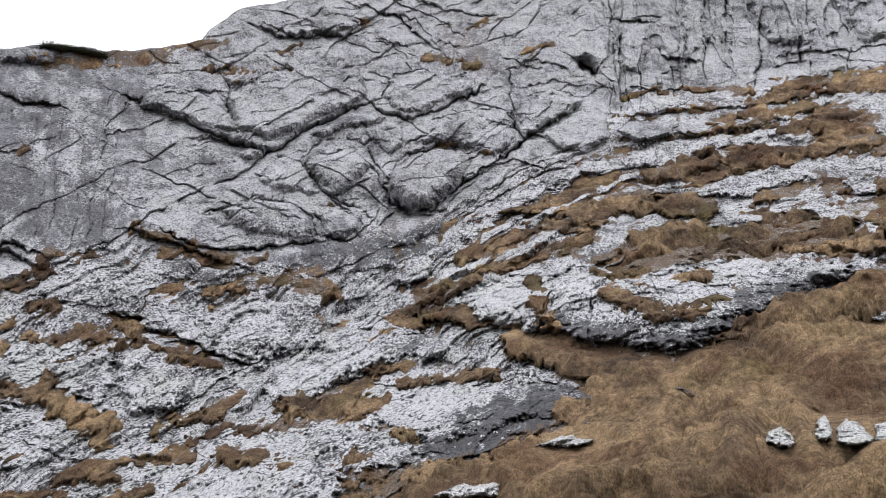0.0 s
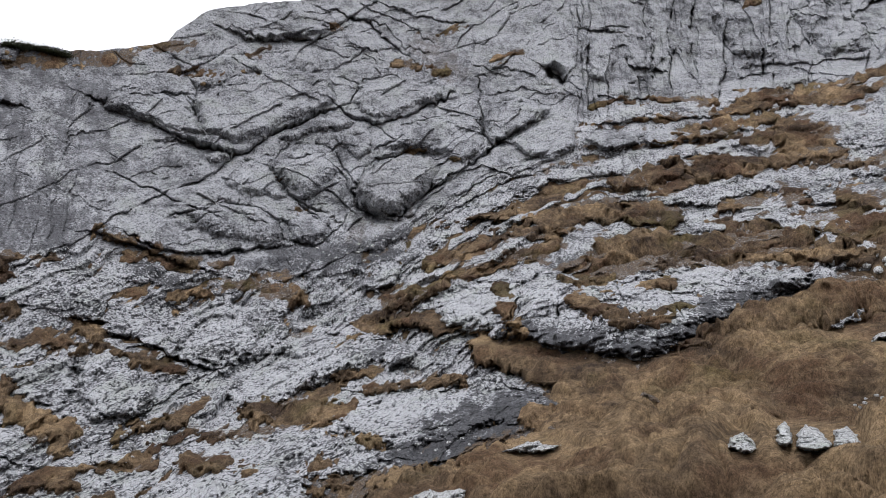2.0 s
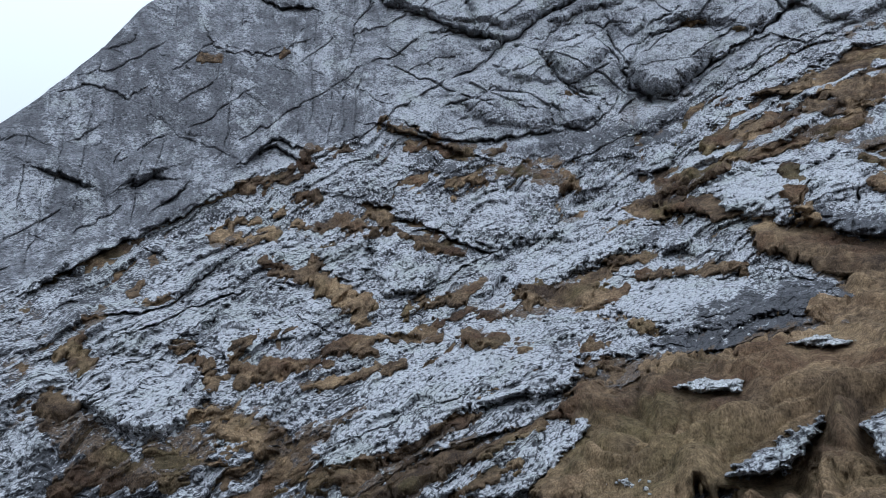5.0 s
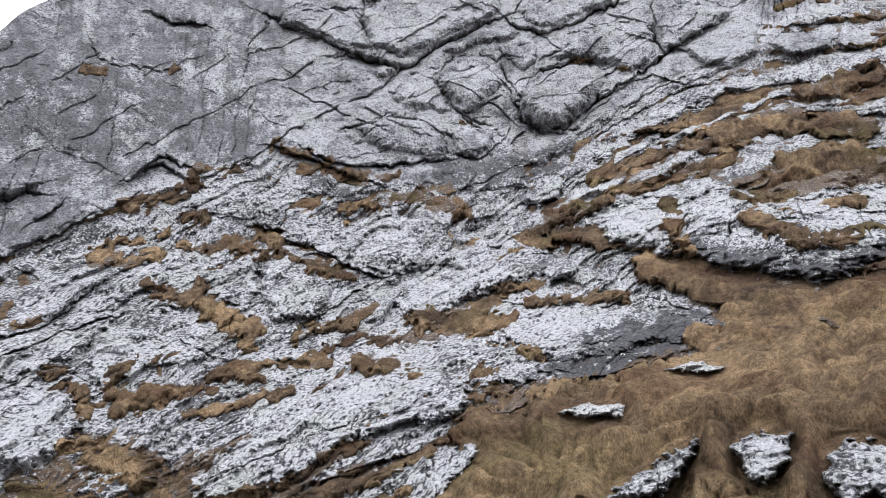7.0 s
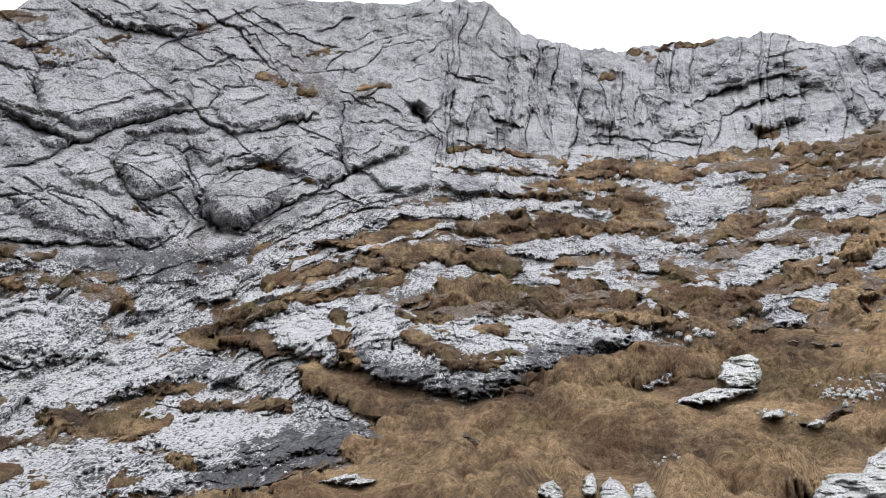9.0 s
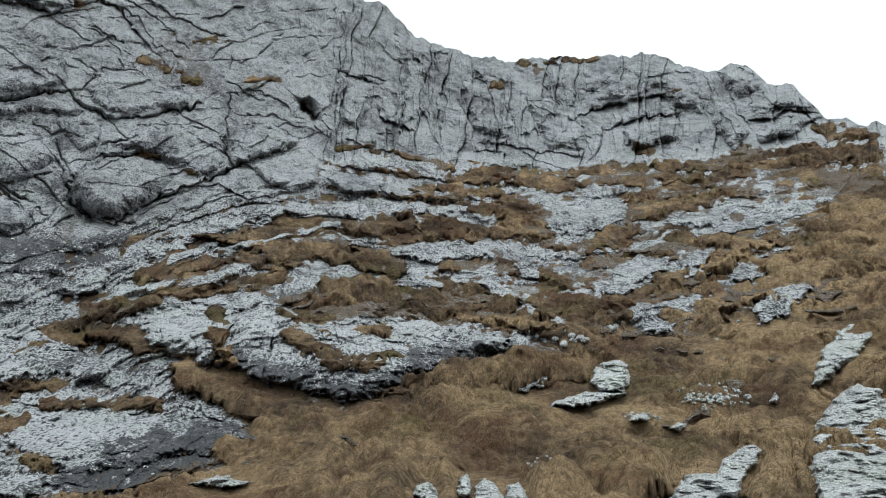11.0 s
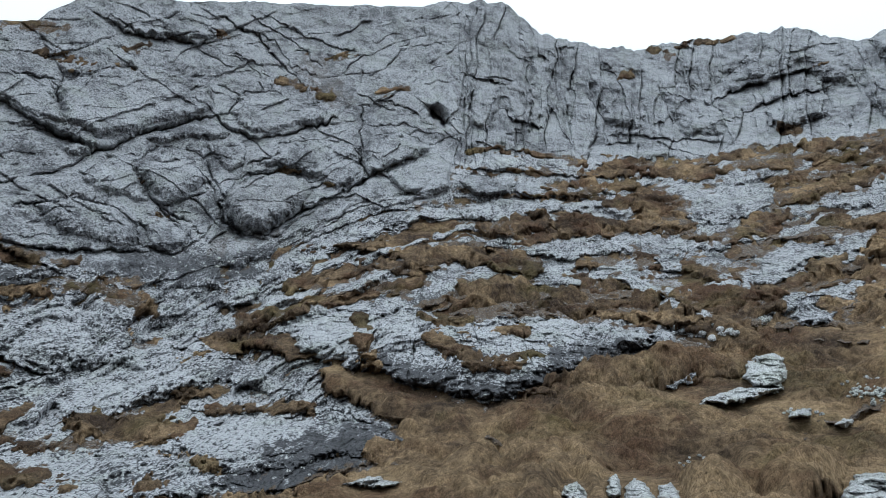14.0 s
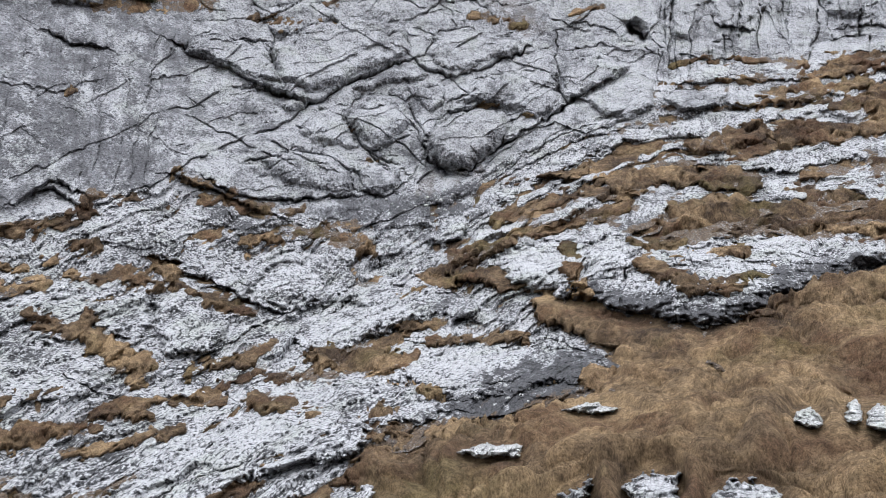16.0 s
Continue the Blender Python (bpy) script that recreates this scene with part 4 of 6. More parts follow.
grass((24.99, 25.09, 26.63, 25.50, 0.14))
grass((16.13, 27.75, 20.05, 27.75, 0.19), rise=0.06)

# blocks of the buttress
mass("block", [(-29.53, 22.65), (-26.73, 24.19), (-22.69, 25.03), (-19.86, 24.61), (-19.01, 22.64), (-20.69, 21.80), (-22.90, 20.97), (-24.28, 20.12), (-26.73, 19.40), (-28.96, 20.23), (-29.50, 21.39)], thick=0.55, edge=0.55)
mass("block", [(-17.25, 23.87), (-15.33, 24.52), (-12.74, 23.88), (-10.78, 23.50), (-10.93, 22.77), (-13.40, 21.95), (-15.80, 21.15), (-17.29, 21.74), (-18.00, 22.60)], thick=0.5, edge=0.5)
mass("block", [(-23.73, 18.82), (-22.71, 19.56), (-20.81, 19.67), (-19.18, 19.14), (-18.83, 17.82), (-20.08, 16.87), (-21.04, 15.38), (-22.24, 15.99), (-23.27, 16.80), (-23.91, 17.46)], thick=0.6, edge=0.8)
mass("block", [(-27.40, 16.86), (-25.84, 18.26), (-23.93, 18.90), (-23.78, 17.29), (-22.76, 15.72), (-24.40, 15.67), (-26.54, 15.71)], thick=0.4, edge=0.5)
mass("block", [(-29.77, 14.60), (-27.53, 15.35), (-25.02, 15.01), (-23.46, 14.09), (-23.11, 12.80), (-24.64, 12.23), (-27.13, 12.63), (-29.25, 13.41)], thick=0.45, edge=0.6)
mass("block", [(-22.93, 14.17), (-20.94, 14.62), (-19.78, 14.38), (-20.02, 13.18), (-21.42, 12.43), (-22.76, 12.85)], thick=0.4, edge=0.4)
mass("block", [(-23.69, 19.89), (-21.04, 21.48), (-19.13, 21.97), (-17.62, 21.11), (-18.17, 20.64), (-20.52, 20.48), (-22.54, 19.78)], thick=0.35, edge=0.3)
mass("block", [(-19.54, 20.44), (-17.39, 20.86), (-16.54, 20.47), (-16.59, 19.09), (-17.54, 18.57), (-19.24, 19.63)], thick=0.3, edge=0.3)
mass("block", [(-15.61, 19.33), (-13.71, 20.93), (-11.24, 21.39), (-8.65, 21.03), (-7.85, 19.96), (-8.13, 18.61), (-9.69, 17.92), (-11.43, 18.74), (-13.96, 19.20)], thick=0.5, edge=0.6)
mass("block", [(-7.95, 20.88), (-7.42, 21.92), (-4.84, 22.30), (-2.62, 21.61), (-2.81, 20.96), (-4.72, 20.25), (-6.39, 19.34), (-7.32, 19.15), (-7.75, 19.77)], thick=0.55, edge=0.5)
mass("block", [(-6.39, 19.38), (-3.86, 20.30), (-2.15, 20.99), (-1.03, 20.14), (-1.18, 18.51), (-2.87, 17.83), (-5.04, 18.33)], thick=0.35, edge=0.4)
mass("boulder", [(-17.99, 16.28), (-17.04, 17.65), (-15.92, 18.46), (-13.93, 18.88), (-11.91, 18.53), (-11.45, 17.53), (-12.74, 15.80), (-14.73, 14.57), (-16.52, 14.63), (-17.58, 15.38)], thick=1.7, edge=1.2)
mass("boulder", [(-28.69, 18.46), (-28.08, 19.02), (-27.19, 18.94), (-27.02, 18.49), (-27.78, 18.20), (-28.55, 18.05)], thick=0.5, edge=0.4)
mass("boulder", [(-14.49, 14.55), (-13.77, 15.02), (-13.23, 14.87), (-13.51, 14.41), (-14.30, 14.29)], thick=0.4, edge=0.3)
mass("block", [(-0.33, 18.95), (0.51, 19.58), (3.33, 19.11), (3.48, 18.14), (0.56, 18.08)], thick=0.35, edge=0.25)
mass("block", [(3.64, 18.63), (4.41, 19.13), (7.40, 18.44), (9.09, 17.81), (7.41, 17.75), (4.00, 18.02)], thick=0.25, edge=0.25)
mass("block", [(-25.76, 27.50), (-23.55, 28.27), (-20.32, 28.08), (-19.62, 27.46), (-21.37, 26.96), (-23.77, 27.14)], thick=0.45, edge=0.4)
mass("block", [(-28.04, 25.52), (-25.86, 25.74), (-24.98, 24.94), (-27.48, 24.28), (-29.92, 23.92), (-29.68, 24.58)], thick=0.3, edge=0.3)
mass("block", [(3.21, 25.05), (4.44, 25.25), (4.56, 23.67), (4.12, 23.39), (3.28, 23.94)], thick=0.3, edge=0.3)
mass("block", [(0.19, 26.18), (2.52, 25.91), (2.64, 24.65), (1.72, 22.64), (0.39, 23.01)], thick=0.35, edge=0.35)
mass("block", [(14.90, 25.07), (16.76, 24.92), (19.09, 23.00), (19.22, 21.65), (16.62, 21.55), (15.46, 23.30)], thick=0.5, edge=0.6)
mass("block", [(9.58, 26.32), (12.61, 26.37), (13.20, 24.60), (13.56, 22.24), (11.05, 22.95), (9.91, 24.56)], thick=0.45, edge=0.5)
mass("block", [(5.25, 27.78), (6.72, 27.37), (6.74, 24.05), (4.79, 22.87), (4.97, 25.45)], thick=0.4, edge=0.4)
mass("block", [(-35.37, 22.48), (-33.65, 23.00), (-30.87, 22.44), (-29.45, 21.37), (-28.43, 19.87), (-30.44, 19.78), (-32.43, 20.63), (-34.38, 21.14), (-35.53, 21.42)], thick=0.6, edge=0.4)
mass("block", [(-30.90, 24.71), (-27.61, 25.47), (-25.09, 25.38), (-24.67, 24.63), (-27.62, 23.38), (-29.67, 23.28), (-30.49, 24.17)], thick=0.35, edge=0.35)
mass("block", [(-44.58, 23.98), (-42.57, 24.41), (-40.99, 24.36), (-41.30, 23.68), (-44.52, 23.05)], thick=0.35, edge=0.3)

# blocks of the ridge
mass("block", [(22.16, 26.96), (24.69, 27.57), (26.70, 26.92), (27.82, 25.38), (27.90, 23.56), (25.75, 24.07), (24.99, 25.09), (21.25, 24.69), (19.12, 24.22), (20.00, 25.65)], thick=0.9, edge=1.1)
mass("block", [(29.06, 26.27), (30.80, 26.30), (31.97, 25.15), (31.73, 24.52), (30.45, 24.13), (29.57, 25.17)], thick=0.7, edge=0.7)
mass("block", [(30.78, 23.35), (32.19, 24.64), (34.19, 24.42), (35.43, 23.07), (35.62, 22.57), (33.71, 23.07), (31.87, 22.92)], thick=0.6, edge=0.6)
mass("block", [(31.42, 21.89), (33.31, 22.61), (35.42, 22.28), (33.93, 21.47), (31.73, 21.19)], thick=0.5, edge=0.4)
mass("block", [(22.02, 22.62), (24.51, 23.61), (26.12, 23.39), (26.04, 21.94), (23.62, 21.47), (22.20, 21.83)], thick=0.5, edge=0.5)
mass("block", [(28.58, 24.92), (30.04, 23.63), (31.04, 21.83), (29.85, 20.83), (28.80, 22.26), (28.30, 23.63)], thick=0.5, edge=0.5)

# slabs and outcrops below the cliffs
mass("slab", [(-31.12, 7.13), (-29.66, 8.14), (-27.18, 8.51), (-25.21, 7.95), (-24.53, 6.71), (-24.97, 5.08), (-26.42, 4.29), (-28.06, 3.98), (-30.03, 4.95), (-31.13, 6.11)], thick=0.7, edge=0.6)
mass("slab", [(-55.71, -6.05), (-54.11, -3.98), (-51.74, -3.34), (-48.54, -3.84), (-47.80, -5.30), (-48.14, -7.16), (-50.60, -8.77), (-53.01, -8.59), (-54.63, -7.47)], thick=0.4, edge=0.35)
mass("slab", [(-39.05, -8.53), (-35.87, -6.29), (-32.64, -4.65), (-30.19, -3.08), (-27.33, -1.90), (-24.49, -2.34), (-21.50, -3.96), (-22.34, -5.86), (-26.18, -6.64), (-30.24, -7.78), (-32.68, -9.49), (-36.68, -11.02), (-39.63, -11.53), (-40.41, -10.37)], thick=0.35, edge=0.4)
mass("slab", [(-53.48, -1.92), (-50.74, -0.37), (-47.87, 0.17), (-45.72, 1.08), (-48.21, -1.67), (-51.57, -2.90), (-53.28, -3.21)], thick=0.35, edge=0.3)
mass("slab", [(-47.49, -0.34), (-43.75, 1.90), (-40.64, 1.08), (-38.58, -2.07), (-41.80, -2.01), (-44.48, -2.65), (-46.71, -3.82), (-47.64, -3.03)], thick=0.3, edge=0.3)
mass("slab", [(-34.18, 9.99), (-32.53, 11.20), (-30.46, 10.59), (-29.15, 9.64), (-30.89, 9.25), (-32.95, 9.95)], thick=0.3, edge=0.25)
mass("slab", [(-36.65, 4.70), (-34.61, 6.13), (-32.98, 5.10), (-31.36, 3.12), (-32.60, 1.09), (-35.04, 0.71), (-36.57, 2.34)], thick=0.5, edge=0.4)
mass("slab", [(-40.25, 2.77), (-39.06, 4.78), (-37.05, 5.19), (-36.65, 2.75), (-37.66, 1.54)], thick=0.35, edge=0.3)
mass("slab", [(-41.85, 8.76), (-39.87, 10.40), (-36.64, 10.85), (-35.01, 9.66), (-35.63, 7.63), (-38.26, 8.02), (-40.66, 8.19)], thick=0.3, edge=0.35)
mass("slab", [(-46.42, 3.16), (-43.77, 4.36), (-42.99, 2.97), (-44.90, 2.37), (-46.78, 1.98)], thick=0.3, edge=0.25)
mass("slab", [(-35.86, -1.71), (-35.05, -0.92), (-33.02, -0.94), (-33.03, -2.16), (-35.46, -2.12)], thick=0.4, edge=0.25)
mass("slab", [(-29.40, -4.62), (-26.95, -3.84), (-26.57, -5.84), (-29.02, -7.01), (-30.23, -6.20)], thick=0.25, edge=0.25)
mass("slab", [(-47.02, -9.45), (-44.42, -9.23), (-42.91, -9.69), (-45.90, -10.99), (-48.09, -10.65)], thick=0.3, edge=0.25)
mass("slab", [(-31.91, -13.11), (-27.85, -10.14), (-24.60, -8.60), (-20.99, -7.62), (-21.02, -8.97), (-23.45, -11.28), (-26.69, -13.55)], thick=0.3, edge=0.3)
mass("slab", [(-26.41, 4.70), (-24.33, 6.50), (-23.48, 8.11), (-22.70, 6.26), (-24.36, 4.66)], thick=0.3, edge=0.25)
mass("slab", [(-20.04, 15.76), (-18.07, 13.70), (-17.73, 11.31), (-19.74, 11.41), (-20.49, 13.82)], thick=0.2, edge=0.3)
mass("outcrop", [(-17.79, 9.32), (-17.16, 10.29), (-15.36, 11.10), (-14.60, 10.55), (-14.94, 9.58), (-16.61, 8.87)], thick=0.6, edge=0.35)
mass("slab", [(-23.00, 11.53), (-20.12, 12.42), (-17.72, 11.71), (-17.36, 10.50), (-20.18, 10.02), (-22.62, 10.31)], thick=0.25, edge=0.3)
mass("slab", [(-26.74, 2.93), (-23.97, 4.56), (-21.37, 6.05), (-17.40, 6.54), (-14.23, 5.18), (-11.99, 3.82), (-13.29, 3.25), (-17.49, 3.84), (-19.87, 3.03), (-22.94, 1.84), (-25.50, 1.01), (-27.03, 1.57)], thick=0.35, edge=0.4)
mass("slab", [(-20.56, -0.67), (-19.36, 1.13), (-16.90, 1.79), (-13.17, 1.95), (-9.29, 1.71), (-6.14, 1.64), (-3.69, 0.44), (-6.01, -0.48), (-9.09, -1.00), (-12.83, -1.85), (-15.02, -2.27), (-18.06, -0.96)], thick=0.3, edge=0.6)
mass("slab", [(-27.27, -2.22), (-24.88, -1.14), (-21.57, -0.88), (-18.37, -1.33), (-15.36, -2.53), (-17.74, -3.83), (-22.87, -3.87), (-26.40, -3.89)], thick=0.3, edge=0.3)
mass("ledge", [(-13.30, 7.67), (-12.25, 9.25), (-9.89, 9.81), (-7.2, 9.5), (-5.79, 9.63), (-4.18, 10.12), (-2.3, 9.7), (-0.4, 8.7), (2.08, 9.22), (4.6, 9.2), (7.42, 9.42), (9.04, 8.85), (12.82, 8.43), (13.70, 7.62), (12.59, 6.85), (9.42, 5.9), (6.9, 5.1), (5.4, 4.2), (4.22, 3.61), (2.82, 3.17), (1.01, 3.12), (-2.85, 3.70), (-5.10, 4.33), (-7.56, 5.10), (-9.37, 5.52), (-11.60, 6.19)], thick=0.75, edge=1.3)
mass("outcrop", [(12.99, 7.35), (14.19, 8.41), (15.15, 8.13), (14.93, 7.27)], thick=0.4, edge=0.25)
mass("outcrop", [(-0.69, 17.02), (2.71, 17.92), (6.98, 17.55), (7.32, 17.02), (3.17, 16.26), (0.19, 16.10)], thick=0.35, edge=0.3)
mass("outcrop", [(4.48, 14.07), (7.41, 14.90), (12.15, 14.65), (12.34, 13.81), (8.24, 13.44), (4.99, 13.54)], thick=0.4, edge=0.25)
mass("outcrop", [(1.69, 11.23), (4.09, 12.10), (4.93, 11.79), (2.86, 11.09)], thick=0.35, edge=0.25)
mass("outcrop", [(5.14, 11.63), (6.59, 12.50), (8.65, 12.14), (8.65, 11.54), (6.18, 11.11)], thick=0.5, edge=0.3)
mass("outcrop", [(9.88, 12.26), (11.50, 12.29), (13.88, 11.62), (14.56, 10.58), (13.07, 10.80), (11.49, 11.73)], thick=0.35, edge=0.2)
mass("outcrop", [(16.85, 17.47), (20.38, 18.02), (22.25, 17.67), (22.17, 16.50), (20.63, 15.76), (18.32, 15.39), (16.79, 15.97)], thick=0.35, edge=0.3)
mass("outcrop", [(-13.37, 12.85), (-10.25, 14.52), (-6.21, 16.42), (-2.81, 16.40), (-6.12, 15.00), (-9.36, 13.57), (-12.10, 12.15)], thick=0.25, edge=0.25)
mass("outcrop", [(-9.27, 12.36), (-8.11, 13.45), (-6.02, 13.37), (-6.82, 12.71)], thick=0.35, edge=0.25)
mass("outcrop", [(14.35, 14.08), (15.95, 14.63), (19.40, 13.89), (18.24, 13.55)], thick=0.3, edge=0.2)
mass("outcrop", [(9.52, 18.61), (13.27, 18.98), (14.48, 18.65), (10.76, 17.98)], thick=0.25, edge=0.2)
mass("outcrop", [(16.31, 16.15), (17.36, 17.75), (20.26, 18.28), (22.06, 17.30), (21.43, 16.13), (18.57, 15.48)], thick=0.35, edge=0.3)
mass("outcrop", [(20.94, 12.56), (22.56, 14.03), (25.20, 13.83), (24.86, 13.06), (23.28, 12.12), (21.69, 11.04), (20.51, 11.37)], thick=0.4, edge=0.25)
mass("outcrop", [(25.72, 15.17), (28.03, 15.75), (31.00, 16.11), (33.18, 16.67), (33.91, 16.12), (30.95, 15.43), (27.99, 15.06)], thick=0.3, edge=0.2)
mass("outcrop", [(25.22, 12.46), (27.14, 13.17), (29.76, 13.77), (29.72, 13.24), (27.10, 12.40)], thick=0.35, edge=0.2)
mass("outcrop", [(28.92, 11.94), (30.06, 12.80), (30.94, 12.60), (30.53, 11.87)], thick=0.35, edge=0.25)
mass("outcrop", [(30.40, 9.91), (31.01, 11.02), (32.45, 11.70), (34.81, 11.56), (34.09, 10.94), (32.63, 9.54), (31.21, 8.84), (30.52, 9.05)], thick=0.6, edge=0.3)
mass("outcrop", [(17.51, 11.30), (18.12, 12.10), (19.72, 11.49), (19.63, 10.86), (18.51, 10.58)], thick=0.4, edge=0.2)
mass("outcrop", [(22.60, 8.98), (23.21, 9.92), (24.34, 9.52), (25.83, 9.30), (25.05, 8.58), (23.16, 8.51)], thick=0.4, edge=0.25)
mass("outcrop", [(26.69, 7.95), (28.74, 8.83), (29.49, 9.41), (29.68, 9.07), (28.33, 7.96), (27.94, 7.48)], thick=0.5, edge=0.25)
mass("outcrop", [(31.83, 20.06), (34.55, 20.40), (35.89, 19.85), (34.13, 19.60)], thick=0.35, edge=0.25)
mass("outcrop", [(13.82, 13.38), (14.85, 13.92), (15.89, 13.72), (16.09, 12.59), (14.86, 12.17)], thick=0.35, edge=0.25)
mass("pale", [(19.37, 5.05), (19.62, 6.14), (21.19, 6.75), (21.95, 6.37), (22.02, 5.09), (21.81, 4.39), (19.97, 4.20)], thick=0.85, edge=0.35)
mass("pale", [(16.15, 3.25), (17.64, 3.99), (19.21, 4.42), (21.89, 4.43), (21.50, 4.00), (19.58, 3.58), (18.41, 3.28)], thick=0.8, edge=0.25)
mass("outcrop", [(13.89, 4.45), (14.08, 5.24), (15.48, 5.52), (16.47, 5.54), (16.27, 4.59), (14.88, 4.20)], thick=0.75, edge=0.2)
mass("outcrop", [(13.87, 6.03), (14.88, 6.34), (15.08, 5.94), (14.08, 5.72)], thick=0.75, edge=0.15)
mass("pale", [(33.23, 0.92), (33.81, 2.61), (35.24, 4.37), (36.43, 5.07), (37.69, 4.78), (38.35, 2.41), (37.60, -2.22), (33.64, -2.63), (33.20, -1.14)], thick=0.9, edge=0.5)
mass("pale", [(24.59, -2.63), (25.44, -1.05), (27.49, -0.78), (28.33, 0.50), (29.67, 1.08), (30.60, 0.83), (29.63, -0.62), (28.78, -2.24), (26.33, -3.07)], thick=0.55, edge=0.3)
mass("pale", [(34.45, 7.22), (35.53, 8.45), (36.78, 8.93), (37.72, 8.26), (36.31, 6.54), (34.09, 4.87), (33.72, 5.08)], thick=0.6, edge=0.3)
mass("pale", [(30.98, 3.99), (31.53, 4.61), (31.84, 4.25), (31.61, 3.82)], thick=1.0, edge=0.25)
mass("pale", [(21.84, 2.48), (22.23, 2.99), (23.53, 3.02), (23.33, 2.52)], thick=1.0, edge=0.2)
mass("pale", [(24.60, 2.03), (25.16, 2.49), (25.81, 2.32), (25.32, 1.94)], thick=1.0, edge=0.2)
mass("pale", [(7.13, -3.12), (7.24, -2.37), (8.02, -2.04), (8.60, -2.39), (8.90, -3.12), (8.02, -3.53)], thick=0.75, edge=0.2)
mass("pale", [(10.16, -2.92), (10.29, -1.66), (10.75, -1.42), (11.13, -1.63), (11.11, -2.96), (10.61, -3.20)], thick=0.75, edge=0.2)
mass("pale", [(11.26, -3.17), (11.35, -2.29), (11.96, -1.67), (12.71, -1.79), (13.33, -2.57), (13.28, -3.30), (12.19, -3.50)], thick=0.75, edge=0.25)
mass("pale", [(13.43, -3.08), (13.53, -1.98), (14.28, -1.83), (15.00, -2.50), (14.98, -3.15), (14.16, -3.33)], thick=0.75, edge=0.25)
mass("slab", [(-12.68, -11.48), (-9.97, -9.80), (-7.30, -7.85), (-5.80, -7.05), (-6.02, -8.09), (-7.17, -9.68), (-8.52, -11.31)], thick=1.0, edge=0.3)
mass("outcrop", [(-4.02, -7.64), (-2.56, -6.56), (-0.16, -6.81), (-0.05, -8.15), (-1.66, -9.94), (-3.04, -9.68), (-3.34, -8.33)], thick=1.0, edge=0.3)
mass("outcrop", [(1.38, -9.52), (2.09, -8.37), (1.87, -7.51), (3.12, -6.99), (5.26, -6.86), (6.21, -7.40), (6.07, -9.90), (2.93, -10.69)], thick=1.0, edge=0.3)
mass("pale", [(-15.69, -5.76), (-13.32, -5.03), (-10.68, -5.11), (-10.86, -5.92), (-13.34, -6.04)], thick=0.38, edge=0.25)
mass("pale", [(-8.26, -2.68), (-6.37, -2.08), (-3.82, -2.36), (-5.29, -2.91)], thick=0.36, edge=0.2)



# ---------------------------------------------------------------- relief of the rock


def warped(b, e, p):
    wb = 0.12 * value_noise(b * 0.9, e * 0.9, b * 0, 41) + 0.14 * value_noise(b * 2.7, e * 2.7, b * 0, 42) + 0.055 * value_noise(b * 6, e * 6, b * 0, 43)
    we = 0.12 * value_noise(b * 0.9, e * 0.9, b * 0, 51) + 0.14 * value_noise(b * 2.7, e * 2.7, b * 0, 52) + 0.055 * value_noise(b * 6, e * 6, b * 0, 53)
    return b + wb, e + we


def lean(b, e):
    """The way the beds run, in degrees on the chart: rising to the right on the slabs, level on the open slope, upright on the far cliff."""
    slab = 27 * ease(-b, -12, 18) + 4
    return slab


def outline_distance(outline, cb, ce, b, e, pad, rough=1.0):
    """Where a point lies near a closed outline: indices, and the distance to its edge (positive inside)."""
    bs, es = [q[0] for q in outline], [q[1] for q in outline]
    m = np.nonzero((b > min(bs) - pad) & (b < max(bs) + pad) & (e > min(es) - pad) & (e < max(es) + pad))[0]
    x, y = (0.7 * cb + 0.3 * b)[m], (0.7 * ce + 0.3 * e)[m]
    best, inn = np.full(len(m), 99.0), np.zeros(len(m), bool)
    for i in range(len(outline)):
        (b0, e0), (b1, e1) = outline[i - 1], outline[i]
        best = np.minimum(best, along(x, y, b0, e0, b1, e1)[0])
        cross = (e0 > y) != (e1 > y)
        inn ^= cross & (x < (b1 - b0) * (y - e0) / (e1 - e0 + 1e-12) + b0)
    size = rough * min(1.0, 0.25 * min(max(bs) - min(bs), max(es) - min(es)) + 0.25)
    z = b[m] * 0
    rag = size * (0.24 * value_noise(b[m] * 1.6, e[m] * 3.0, z, 84) + 0.17 * value_noise(b[m] * 4, e[m] * 6, z, 85)) + 0.06 * value_noise(b[m] * 12, e[m] * 14, z, 86)
    return m, np.where(inn, best, -best) + rag


def joint_set(b, e, angle, gap, seed, width=0.05, share=0.0):
    """One family of roughly parallel joints, each running only a stretch of its line."""
    a = math.radians(angle)
    z = b * 0
    u = b * math.cos(a) + e * math.sin(a)
    v = -b * math.sin(a) + e * math.cos(a) + 0.45 * value_noise(b * 0.35, e * 0.35, z, seed) + 0.16 * value_noise(b * 1.3, e * 1.3, z, seed + 1) + 0.05 * value_noise(b * 5, e * 5, z, seed + 2)
    c = v / gap
    i = np.floor(c)
    at = 0.5 + 0.3 * value_noise(i * 7.3, z, z, seed + 3)
    dist = np.abs(c - i - at) * gap
    run = ease(value_noise(u * 0.30 + i * 5.7, i * 2.3, z, seed + 4) + 0.4 * value_noise(u * 1.1, i * 3.1, z, seed + 5), share, share + 0.25)
    return run * np.exp(-(dist / width) ** 2), run * np.sign(c - i - at) * np.exp(-dist / (0.35 * gap))


